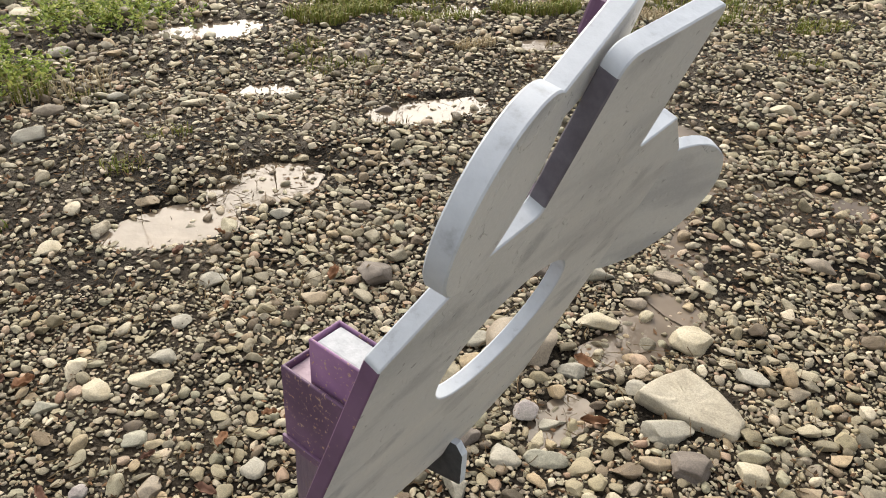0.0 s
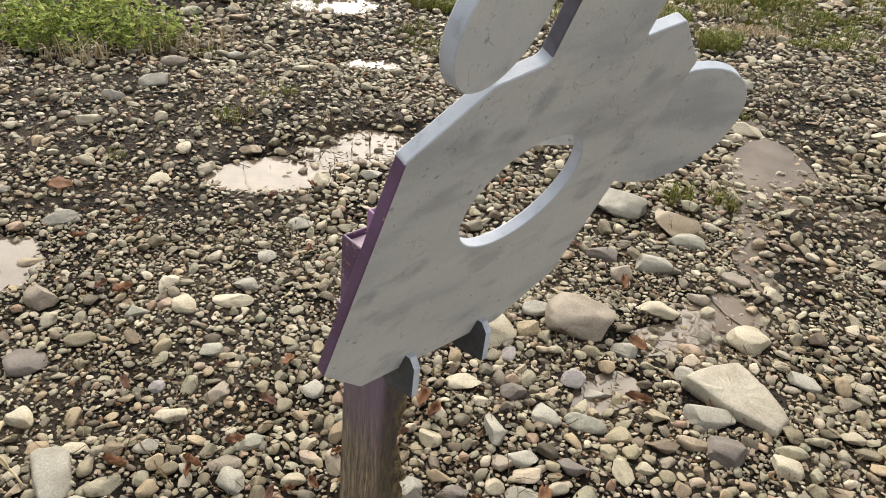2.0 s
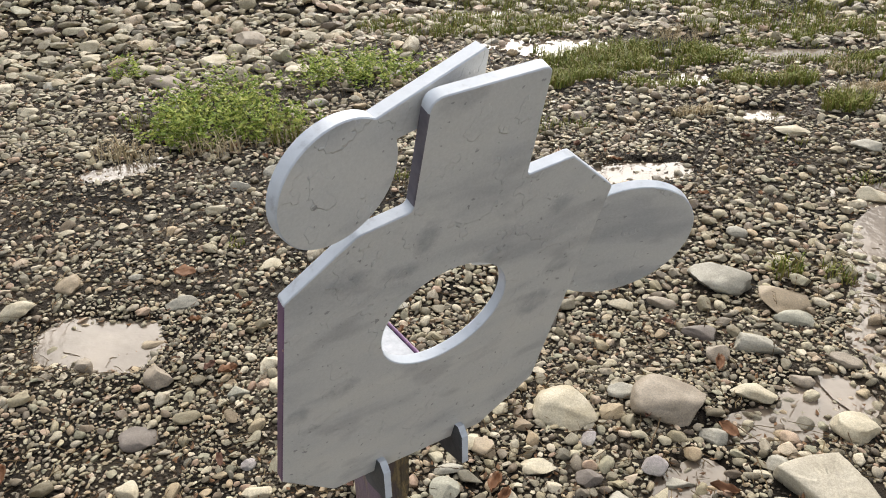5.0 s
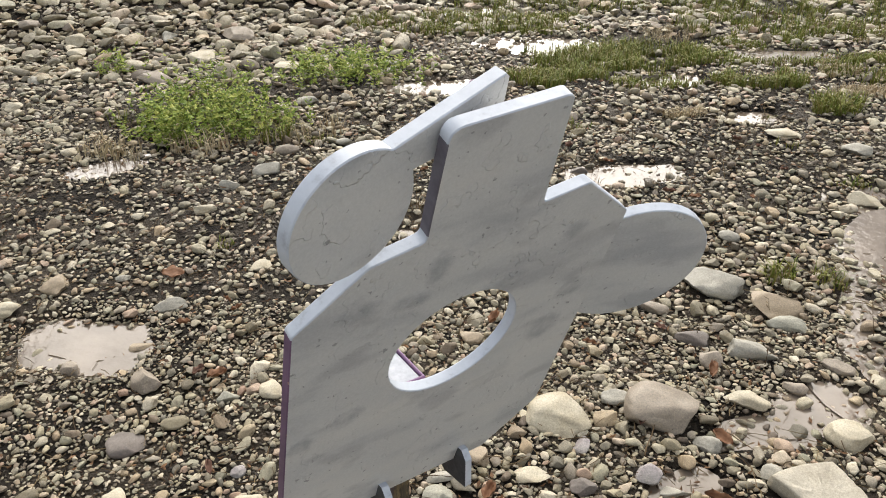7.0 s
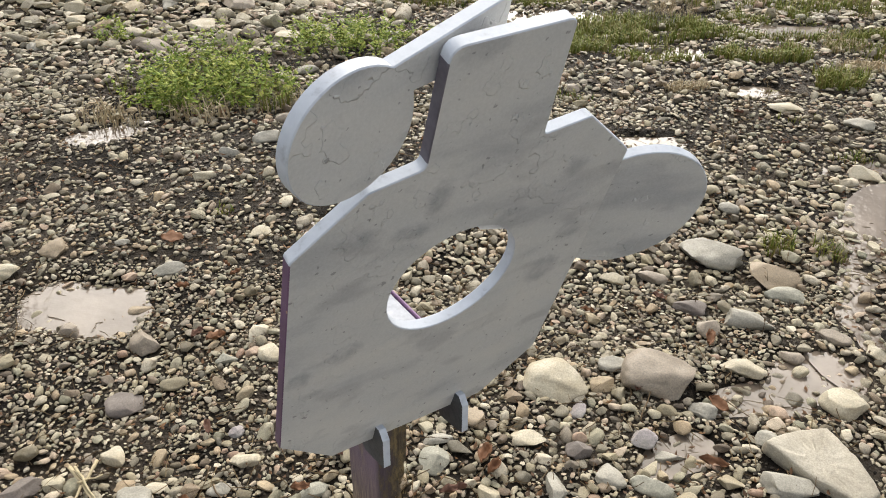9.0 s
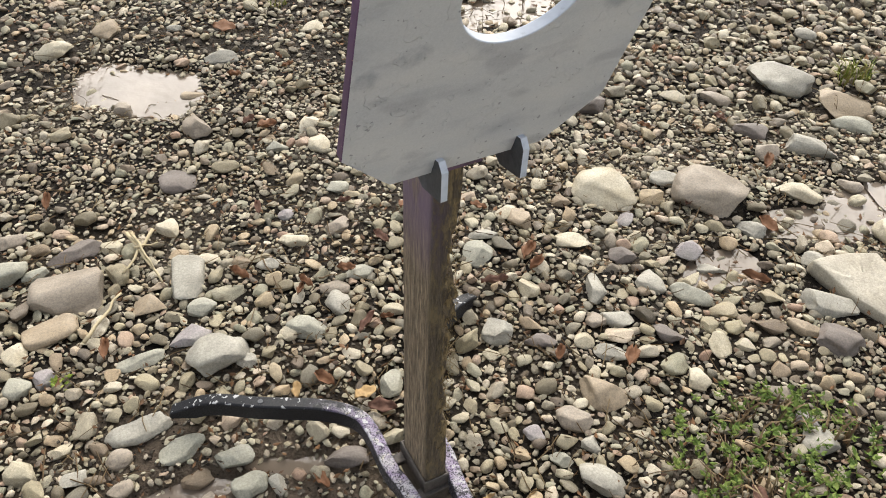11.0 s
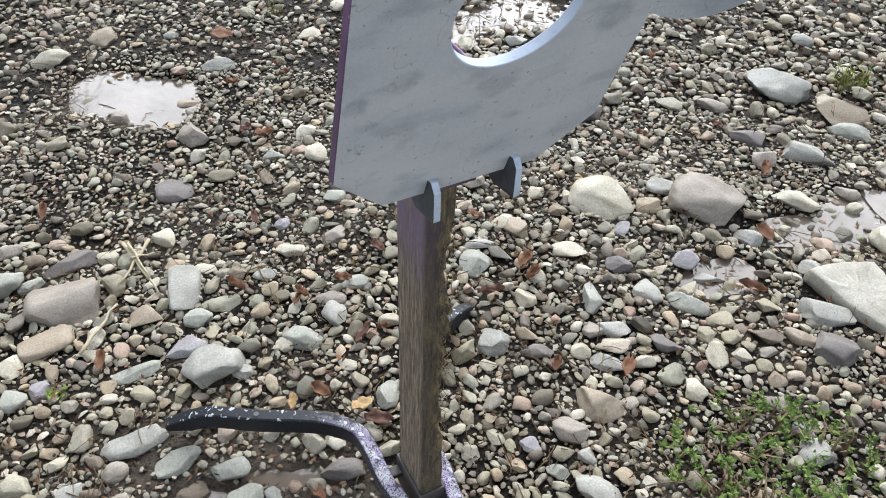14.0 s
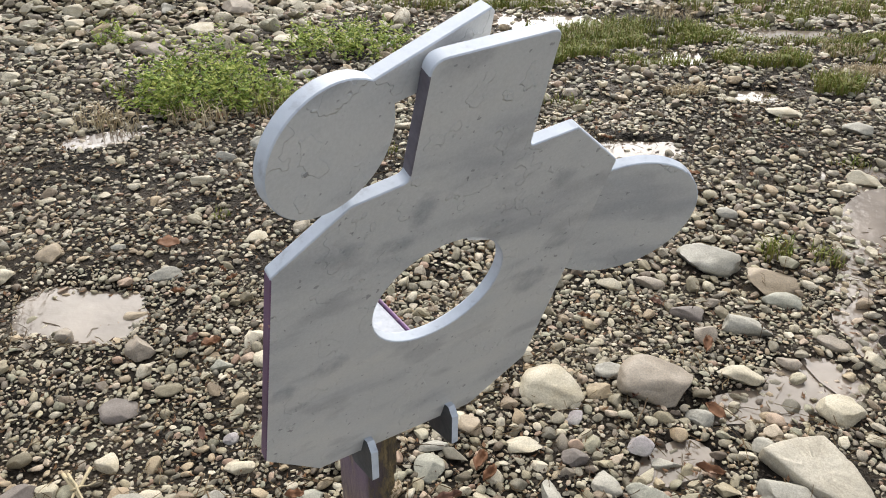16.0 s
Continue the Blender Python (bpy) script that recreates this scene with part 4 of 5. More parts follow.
rock(0.78, 1.25, 0.080, 0.086, 0.050, -18, "brown", "fist-sized rounded brownish grey stone at the puddle's edge")
rock(1.06, 1.43, 0.136, 0.087, 0.047, -23, "green", "fist-sized long greenish grey stone at the puddle's edge")
rock(0.76, 1.36, 0.129, 0.078, 0.044, -16, "dark", "fist-sized long dark wet stone at the puddle's edge")
rock(0.27, 1.40, 0.120, 0.116, 0.068, -9, "dark", "fist-sized rounded dark wet stone lying among river gravel")
rock(0.07, 1.32, 0.091, 0.066, 0.040, -4, "tan", "fist-sized rounded tan-brown stone lying among river gravel")
rock(-0.21, 1.47, 0.087, 0.072, 0.042, 4, "grey", "fist-sized rounded grey stone lying among river gravel")
rock(-3.38, 5.09, 0.149, 0.164, 0.099, 31, "brown", "large rounded brownish grey stone lying among river gravel", sharp=9)
rock(-2.98, 4.97, 0.152, 0.167, 0.095, 29, "pale", "large rounded pale beige stone lying among river gravel")
rock(-1.87, 5.27, 0.277, 0.305, 0.111, 19, "brown", "large rounded brownish grey stone lying among river gravel", sharp=9)
rock(-2.09, 4.23, 0.241, 0.264, 0.080, 24, "brown", "large flat brownish grey stone lying among river gravel", sharp=9)
rock(-1.26, 4.44, 0.217, 0.228, 0.070, 15, "pale", "large flat pale beige stone lying among river gravel")
rock(-1.98, 4.80, 0.196, 0.215, 0.077, 21, "pale", "large flat pale beige stone lying among river gravel")
rock(1.80, 2.86, 0.149, 0.164, 0.071, -25, "grey", "large rounded grey stone lying among river gravel")
rock(1.53, 3.08, 0.183, 0.121, 0.044, -20, "pale", "large flat pale beige stone lying among river gravel")
rock(-1.46, 5.52, 0.165, 0.181, 0.057, 15, "pale", "large flat pale beige stone lying among river gravel")
rock(-0.30, -0.20, 0.027, 0.029, 0.014, 30, "lilac", "small rounded lilac-tinted grey stone bedded in wet mud")
rock(-0.18, -0.15, 0.044, 0.028, 0.017, 16, "grey", "small long grey stone bedded in wet mud")
rock(-0.56, -0.26, 0.047, 0.034, 0.021, 51, "grey", "small rounded grey stone bedded in wet mud")
rock(-0.57, -0.31, 0.035, 0.035, 0.017, 48, "grey", "small rounded grey stone lying among river gravel")
rock(-0.39, -0.16, 0.022, 0.024, 0.011, 30, "tan", "small rounded tan-brown stone bedded in wet mud")
rock(-0.55, -0.08, 0.049, 0.044, 0.024, 42, "brown", "small rounded brownish grey stone bedded in wet mud")
rock(0.29, -0.00, 0.049, 0.068, 0.025, -2, "dark", "small rounded dark wet stone lying among river gravel")
rock(0.46, 0.00, 0.043, 0.050, 0.021, -16, "pale", "small rounded pale beige stone lying among river gravel")
rock(0.72, 0.26, 0.057, 0.045, 0.028, -24, "lilac", "small rounded lilac-tinted grey stone lying among river gravel")
rock(0.18, -0.17, 0.072, 0.044, 0.025, -11, "pale", "small long pale beige stone lying among river gravel")
rock(0.76, 0.52, 0.090, 0.049, 0.037, -25, "tan", "fist-sized long tan-brown stone lying among river gravel")
rock(0.52, 0.59, 0.104, 0.054, 0.040, -21, "green", "fist-sized long greenish grey stone lying among river gravel")
rock(0.43, 0.62, 0.081, 0.073, 0.041, -20, "grey", "fist-sized rounded grey stone lying among river gravel")
rock(0.35, 0.48, 0.077, 0.045, 0.032, -20, "grey", "small long grey stone lying among river gravel")
rock(0.46, 0.45, 0.084, 0.045, 0.032, -22, "dark", "fist-sized long dark wet stone lying among river gravel")
rock(0.36, 0.69, 0.069, 0.052, 0.035, 0, "dark", "small rounded dark wet stone lying among river gravel")
rock(0.35, 0.38, 0.098, 0.049, 0.023, -3, "grey", "fist-sized long grey stone lying among river gravel")
rock(0.19, 0.39, 0.074, 0.037, 0.025, 3, "dark", "small long dark wet stone lying among river gravel")
rock(-1.05, 0.37, 0.128, 0.077, 0.061, 53, "green", "fist-sized long greenish grey stone lying among river gravel")
rock(-0.98, 0.40, 0.074, 0.056, 0.037, 36, "green", "small rounded greenish grey stone lying among river gravel")
rock(-0.90, 0.17, 0.054, 0.086, 0.027, 43, "pale", "fist-sized long pale beige stone lying among river gravel")
rock(-0.85, 0.09, 0.060, 0.066, 0.030, 52, "green", "small rounded greenish grey stone lying among river gravel")
rock(-0.81, 0.12, 0.052, 0.058, 0.026, 52, "lilac", "small rounded lilac-tinted grey stone lying among river gravel")
rock(-0.94, 0.49, 0.138, 0.069, 0.036, 48, "dark", "fist-sized long dark wet stone lying among river gravel")
rock(-0.77, 0.63, 0.060, 0.087, 0.030, 41, "pale", "fist-sized rounded pale beige stone lying among river gravel")
rock(-0.29, 0.48, 0.081, 0.047, 0.033, 8, "brown", "fist-sized long brownish grey stone lying among river gravel")
rock(-0.34, 0.69, 0.065, 0.069, 0.033, 20, "brown", "small rounded brownish grey stone lying among river gravel")
rock(-0.46, 0.52, 0.062, 0.038, 0.028, 28, "grey", "small long grey stone lying among river gravel")
rock(-0.64, 0.21, 0.108, 0.054, 0.023, 38, "green", "fist-sized long greenish grey stone lying among river gravel")
rock(-1.11, 0.49, 0.093, 0.047, 0.033, 36, "brown", "fist-sized long brownish grey stone lying among river gravel")
rock(-0.64, -0.08, 0.052, 0.042, 0.026, 47, "grey", "small rounded grey stone lying among river gravel")
rock(-0.54, -0.12, 0.046, 0.033, 0.021, 36, "brown", "small rounded brownish grey stone bedded in wet mud")
rock(-0.39, -0.06, 0.034, 0.042, 0.017, 46, "brown", "small rounded brownish grey stone bedded in wet mud")
rock(-0.38, 0.85, 0.064, 0.059, 0.032, 26, "green", "small rounded greenish grey stone lying among river gravel")
rock(-0.49, 0.73, 0.044, 0.040, 0.022, 23, "lilac", "small rounded lilac-tinted grey stone lying among river gravel")
rock(-0.60, 1.01, 0.066, 0.046, 0.033, 17, "green", "small rounded greenish grey stone lying among river gravel")
rock(-0.42, 0.24, 0.049, 0.046, 0.025, 38, "grey", "small rounded grey stone lying among river gravel")
rock(0.02, -0.10, 0.038, 0.030, 0.018, 10, "grey", "small rounded grey stone lying among river gravel")
rock(0.62, 0.45, 0.052, 0.033, 0.024, -13, "pale", "small long pale beige stone lying among river gravel")
rock(0.19, 0.16, 0.050, 0.037, 0.023, 3, "lilac", "small rounded lilac-tinted grey stone lying among river gravel")
rock(0.30, 0.15, 0.045, 0.040, 0.022, -10, "grey", "small rounded grey stone lying among river gravel")
rock(0.02, 0.70, 0.083, 0.041, 0.029, 2, "grey", "fist-sized long grey stone lying among river gravel")
rock(0.07, 0.80, 0.057, 0.069, 0.029, 4, "pale", "small rounded pale beige stone lying among river gravel")
rock(-1.48, 1.38, 0.130, 0.072, 0.065, 36, "pale", "fist-sized long pale beige stone lying among river gravel")
rock(-0.94, 1.46, 0.121, 0.061, 0.046, 18, "grey", "fist-sized long grey stone lying among river gravel")
rock(0.70, 0.87, 0.095, 0.063, 0.047, -23, "grey", "fist-sized rounded grey stone lying among river gravel")
rock(0.91, 1.29, 0.154, 0.077, 0.065, -13, "grey", "large long grey stone lying among river gravel")
rock(0.66, 1.53, 0.109, 0.054, 0.046, -23, "brown", "fist-sized long brownish grey stone lying among river gravel")
rock(0.53, 1.50, 0.087, 0.050, 0.044, -20, "pale", "fist-sized long pale beige stone lying among river gravel")
rock(0.48, 1.04, 0.098, 0.059, 0.046, -7, "grey", "fist-sized long grey stone lying among river gravel")
rock(0.99, 1.13, 0.071, 0.061, 0.035, -29, "brown", "small rounded brownish grey stone lying among river gravel")
rock(0.37, 0.84, 0.045, 0.065, 0.023, -7, "lilac", "small rounded lilac-tinted grey stone lying among river gravel")
rock(1.13, 1.21, 0.103, 0.051, 0.043, -27, "brown", "fist-sized long brownish grey stone lying among river gravel")
rock(0.82, 0.76, 0.061, 0.062, 0.031, -28, "grey", "small rounded grey stone lying among river gravel")
rock(0.58, 0.72, 0.089, 0.045, 0.032, -4, "grey", "fist-sized long grey stone lying among river gravel")
rock(1.02, 2.03, 0.092, 0.066, 0.046, -24, "grey", "fist-sized rounded grey stone lying among river gravel")
rock(-1.07, 2.19, 0.109, 0.054, 0.045, 20, "pale", "fist-sized long pale beige stone lying among river gravel")
rock(-1.04, 2.46, 0.105, 0.071, 0.053, 13, "grey", "fist-sized rounded grey stone lying among river gravel")
rock(-2.89, 4.80, 0.157, 0.216, 0.078, 32, "pale", "large rounded pale beige stone lying among river gravel")
rock(-2.36, 5.17, 0.140, 0.224, 0.070, 17, "grey", "large long grey stone lying among river gravel")
rock(-2.70, 3.61, 0.115, 0.127, 0.058, 29, "pale", "fist-sized rounded pale beige stone lying among river gravel")
rock(-2.02, 2.92, 0.090, 0.074, 0.045, 36, "pale", "fist-sized rounded pale beige stone lying among river gravel")
rock(-2.88, 4.20, 0.128, 0.189, 0.064, 27, "grey", "large rounded grey stone lying among river gravel")
rock(0.51, 3.35, 0.105, 0.074, 0.052, -3, "brown", "fist-sized rounded brownish grey stone lying among river gravel")
rock(-0.56, 4.34, 0.152, 0.076, 0.076, 17, "grey", "large long grey stone lying among river gravel")
rock(0.01, 5.11, 0.128, 0.117, 0.064, -8, "grey", "fist-sized rounded grey stone lying among river gravel")
rock(-0.96, 3.62, 0.148, 0.092, 0.074, 3, "grey", "fist-sized long grey stone lying among river gravel")
rock(-1.17, 1.61, 0.065, 0.036, 0.032, 23, "grey", "small long grey stone lying among river gravel")
rock(1.66, 2.37, 0.159, 0.090, 0.079, -19, "pale", "large long pale beige stone lying among river gravel")
rock(-0.33, 1.14, 0.079, 0.055, 0.039, 12, "grey", "small rounded grey stone lying among river gravel")
rock(-0.30, 1.28, 0.072, 0.068, 0.036, 1, "grey", "small rounded grey stone lying among river gravel")
rock(-0.36, 1.06, 0.116, 0.058, 0.030, 6, "pale", "fist-sized long pale beige stone lying among river gravel")
rock(-0.43, 1.99, 0.092, 0.061, 0.046, 0, "tan", "fist-sized long tan-brown stone lying among river gravel")
rock(0.02, 1.84, 0.095, 0.047, 0.045, -2, "grey", "fist-sized long grey stone lying among river gravel")
rock(1.13, 0.74, 0.094, 0.057, 0.045, -53, "grey", "fist-sized long grey stone lying among river gravel")
rock(0.94, 0.44, 0.083, 0.065, 0.041, -40, "pale", "fist-sized rounded pale beige stone lying among river gravel")
rock(1.03, 0.36, 0.063, 0.052, 0.032, -40, "tan", "small rounded tan-brown stone lying among river gravel")
rock(0.29, 1.83, 0.087, 0.049, 0.043, 2, "brown", "fist-sized long brownish grey stone lying among river gravel")
rock(-0.91, 2.62, 0.153, 0.076, 0.068, 20, "grey", "large long grey stone lying among river gravel")
rock(-0.30, 2.89, 0.117, 0.058, 0.047, 15, "pale", "fist-sized long pale beige stone lying among river gravel")
rock(1.23, 1.15, 0.072, 0.052, 0.036, -48, "pale", "small rounded pale beige stone lying among river gravel")
rock(-0.62, 3.03, 0.111, 0.055, 0.055, 3, "grey", "fist-sized long grey stone lying among river gravel")
rock(-0.89, 2.91, 0.136, 0.068, 0.063, 24, "brown", "fist-sized long brownish grey stone lying among river gravel")
rock(-0.12, 0.69, 0.058, 0.072, 0.029, 9, "grey", "small rounded grey stone lying among river gravel")
rock(2.20, 2.24, 0.136, 0.068, 0.068, -41, "pale", "fist-sized long pale beige stone lying among river gravel")
rock(1.62, 1.15, 0.117, 0.058, 0.047, -34, "brown", "fist-sized long brownish grey stone lying among river gravel")
rock(0.50, 2.67, 0.101, 0.051, 0.049, -6, "dark", "fist-sized long dark wet stone lying among river gravel")

# keep the post's foot clear
for k in range(6):
    take(-0.02 + 0.018 * k, 0.09 - 0.018 * k, 0.02)

STONES = []  # x, y, radius


def fill(x0, x1, y0, y1, r0, r1, tries, slack, keep=None):
    for k in range(tries):
        x, y = rng.uniform(x0, x1), rng.uniform(y0, y1)
        r = r0 + (r1 - r0) * rng.rand() ** 2.2
        if keep and rng.rand() > keep(x, y):
            continue
        if free_at(x, y, r, slack):
            take(x, y, r)
            STONES.append((x, y, r))


GREEN = [(0.66, 0.16, 0.28, 0.21), (-1.55, 3.5, 0.5, 0.65), (-1.0, 4.2, 0.5, 0.5), (-0.75, 4.9, 0.4, 0.4), (0.95, 4.6, 0.65, 0.4), (0.5, 4.1, 0.35, 0.25),
         (1.65, 3.95, 0.25, 0.15), (1.85, 3.5, 0.2, 0.12), (2.6, 5.6, 1.2, 0.6), (-0.2, 5.8, 0.8, 0.4), (1.5, 6.4, 1.5, 0.5)]


def muddy(x, y):
    """The muddier stretch to one side of the stand, where few stones lie on top."""
    return x < -0.2 and 0.55 < y < 2.8 and read(TUFTS, x * 0.45, y * 0.45) > -0.2


def cover(x, y):
    """Share of the stones kept at a place: few in puddles, mud and under plants."""
    w = read(WETS, x, y)
    stream = x > 0.4 and y < 2.6  # stony trickle beside the slab
    if w > 0.2:
        return 0.35 if stream else 0.1
    if w > -0.1:
        return 0.6 if stream else 0.3
    if w > -0.4 and not stream and y < 3:
        return 0.5
    if -0.6 < x < -0.03 and -0.3 < y < 0.1:
        return 0.2
    if muddy(x, y):
        return 0.32
    bare = read(PATCHES, x, y)
    k = 0.5 if bare > 0.1 and y > 0.8 else 1.0
    for gx, gy, a, b in GREEN:
        if ((x - gx) / a) ** 2 + ((y - gy) / b) ** 2 < 0.8:
            k = 0.25
    return k


def view(x, y, spare=0.25):
    """Whether a place lies in the fan that the walk looks over."""
    loose = 0.32 + 0.55 * read(PATCHES, x, y) + spare * 0.3
    return -0.95 - 0.62 * y - loose < x < 0.8 + 0.95 * y + loose


def cover_seen(x, y):
    return cover(x, y) if view(x, y) else 0.0


def cover_big(x, y):
    """As above, with fewer large stones on the muddy ground and by the far puddles."""
    k = cover_seen(x, y)
    if muddy(x, y) or (x > -0.4 and y > 2.3):
        k *= 0.4
    return k


def grit_cover(x, y):
    if -0.6 < x < -0.03 and -0.3 < y < 0.1:
        return 0.4
    if muddy(x, y):
        return 0.6
    return 0.9 if view(x, y) and read(WETS, x, y) < 0.1 else 0.0


fill(-2.2, 2.6, -0.45, 1.8, 0.024, 0.034, 420, 0.95, cover_big)
fill(-1.2, 1.3, -0.4, 0.95, 0.017, 0.028, 900, 0.92, cover_big)
fill(-2.2, 2.8, -0.45, 1.9, 0.0135, 0.023, 7000, 0.88, cover_big)
fill(-3.1, 4.0, 1.7, 3.3, 0.015, 0.03, 5200, 0.9, cover_big)
fill(-6.5, -0.5, 4.2, 8.5, 0.035, 0.085, 2600, 0.95, cover_seen)
fill(-4.6, 6.0, 3.2, 5.6, 0.018, 0.036, 7000, 0.9, cover_big)
fill(-7.5, 7.5, 5.5, 10.5, 0.025, 0.06, 8000, 0.9, cover_seen)
fill(-2.0, 2.7, -0.45, 1.9, 0.0075, 0.0145, 52000, 0.82, cover_seen)
fill(-3.0, 4.0, 1.7, 3.3, 0.008, 0.016, 36000, 0.84, cover_seen)
fill(-4.4, 5.5, 3.2, 5.6, 0.012, 0.022, 24000, 0.86, cover_seen)
fill(-1.4, 1.6, -0.45, 1.5, 0.004, 0.0078, 60000, 0.78, grit_cover)


ROUND = []  # the gravel bar goes on behind and beside the camera
while len(ROUND) < 24000:
    t, d = rng.uniform(0, math.tau), 7.0 * rng.rand() ** 0.95
    x, y = 0.2 + d * math.cos(t), 0.8 + d * math.sin(t)
    r = (0.008 + 0.0028 * d) * (1 + 1.5 * rng.rand() ** 3)
    inside = view(x, y, -0.2) or (-1.3 < x < -0.45 and -0.95 < y < 0.0 and abs((x + 0.735) + (y + 0.35)) < 0.55 and abs((y + 0.35) - (x + 0.735)) < 0.2)
    if not inside or (d > 4.5 and y > 0.8):
        ROUND.append((x, y, r))


def joined(name, stones, shapes, label, sink=0.25, mat=M_GRAVEL):
    """Many stones as one mesh."""
    V, F, base = [], [], 0
    for x, y, r in stones:
        vs, fs = shapes[rng.randint(len(shapes))]
        a = r * rng.uniform(1.0, 1.5)
        b = r * rng.uniform(0.75, 1.05)
        c = r * rng.uniform(0.32, 0.78)
        t, p, q = rng.uniform(0, math.tau), rng.normal() * 0.22, rng.normal() * 0.22
        m = np.array(Euler((p, q, t)).to_matrix())
        z = ground_z(x, y) + c * (1 - 2 * sink) + rng.uniform(-0.1, 0.45) * c
        V.append((vs * (a, b, c)) @ m.T + (x, y, z))
        F.append(fs + base)
        base += len(vs)
    V, F = np.concatenate(V), np.concatenate(F)
    me = bpy.data.meshes.new(name)
    me.vertices.add(len(V))
    me.vertices.foreach_set("co", V.astype(np.float32).ravel())
    me.loops.add(F.size)
    me.loops.foreach_set("vertex_index", F.astype(np.int32).ravel())
    me.polygons.add(len(F))
    me.polygons.foreach_set("loop_start", np.arange(0, F.size, 3, dtype=np.int32))
    me.polygons.foreach_set("loop_total", np.full(len(F), 3, np.int32))
    me.update()
    me.validate()
    me.shade_smooth()
    me.set_sharp_from_angle(angle=radians(42 if shapes is FINE else 48))
    me.materials.append(mat)
    ob = new(name, me)
    ob.parent = ground
    return tagged(ob, label, kind="stuff")


def near_zone(s):
    return -0.75 < s[0] < 0.85 and -0.4 < s[1] < 0.95 and s[2] > 0.0155


NEAR = sorted((s for s in STONES if near_zone(s)), key=lambda s: -s[2])[:300]
rest = set(STONES) - set(NEAR)
ordered = [s for s in STONES if s in rest]
joined("gravel", [s for s in ordered if s[1] < 1.9 and s[2] > 0.018], FINE, "rounded grey and beige river gravel", 0.2)
joined("fine_gravel", [s for s in ordered if s[1] < 1.9 and 0.0085 < s[2] <= 0.018], MID, "small grey river pebbles", 0.2)
joined("grit", [s for s in ordered if s[1] < 1.9 and s[2] <= 0.0085], LOW, "tiny grey pebbles in mud", 0.15)


def strewn(n, x0, x1, y0, y1, r0, r1):
    """Loose places for bits too small to keep apart."""
    out = []
    while len(out) < n:
        x, y = rng.uniform(x0, x1), rng.uniform(y0, y1)
        if read(WETS, x, y) < 0.12 and view(x, y):
            out.append((x, y, r0 + (r1 - r0) * rng.rand() ** 1.6))
    return out


joined("soil_crumbs", strewn(9000, -1.3, 1.3, -0.4, 1.5, 0.0018, 0.0045), LOW, "crumbs of soil and grit, darkened like shaded gaps", 0.2, M_CRUMB)
joined("loose_grit", strewn(10500, -1.5, 1.6, -0.4, 1.9, 0.0025, 0.006), LOW, "small loose grit between pebbles", 0.1, M_GRIT)
joined("far_loose_grit", strewn(9000, -2.6, 3.2, 1.8, 3.8, 0.004, 0.009), LOW, "small loose grit between stones", 0.1, M_GRIT)
joined("outer_gravel", ROUND, LOW, "grey river stones round about")
joined("far_gravel", [s for s in ordered if s[1] >= 1.9 and s[2] > (0.0125 if s[1] < 3.4 else 0.022)], MID, "grey river stones farther off", 0.2)
joined("far_grit", [s for s in ordered if s[1] >= 1.9 and s[2] <= (0.0125 if s[1] < 3.4 else 0.022)], LOW, "small grey pebbles farther off", 0.2)


# ---- plants ----
def stuff(name, V, F, mat, label, category="plants", kind="stuff"):
    ob = link_mesh(name, V, F, mat, shade=False)
    return tagged(ob, label, category, kind=kind)


def leaf_faces(V, F, base, way, side, length, width, fold):
    """A small pointed leaf: four faces folded along its rib."""
    i = len(V)
    up = way.cross(side).normalized()
    mid = base + way * length * 0.5
    tip = base + way * length - up * fold * 0.6
    V += [tuple(base), tuple(mid + side * width / 2 + up * fold), tuple(tip), tuple(mid - side * width / 2 + up * fold), tuple(mid)]
    F += [(i, i + 1, i + 4), (i + 1, i + 2, i + 4), (i + 2, i + 3, i + 4), (i + 3, i, i + 4)]


def weed_patch(x, y, a, b, stems, tall, leaf, label, mat=None, per=16):
    V, F = [], []
    for k in range(stems):
        t, r = rng.uniform(0, math.tau), rng.rand() ** 0.6
        px, py = x + a * r * math.cos(t), y + b * r * math.sin(t)
        h = tall * rng.uniform(0.35, 1.0) * (1 - 0.45 * r)
        foot = Vector((px, py, ground_z(px, py)))
        lean = Vector((rng.normal() * 0.45, rng.normal() * 0.45, 1)) * h
        i = len(V)
        w = 0.0013
        V += [tuple(foot + Vector((-w, 0, 0))), tuple(foot + Vector((w, 0, 0))), tuple(foot + lean), tuple(foot + Vector((0, w * 1.5, 0)))]
        F += [(i, i + 1, i + 2), (i + 1, i + 3, i + 2), (i + 3, i, i + 2)]
        for j in range(per):
            s = rng.uniform(0.15, 1.0)
            at = foot + lean * s
            d = rng.uniform(0, math.tau)
            way = Vector((math.cos(d), math.sin(d), rng.uniform(-0.2, 0.7))).normalized()
            side = way.cross(Vector((0, 0, 1))).normalized()
            ln = leaf * rng.uniform(0.5, 1.25)
            leaf_faces(V, F, at, way, side, ln, ln * rng.uniform(0.4, 0.65), ln * 0.12)
    return stuff("weed_patch", V, F, mat or M_WEED, label)


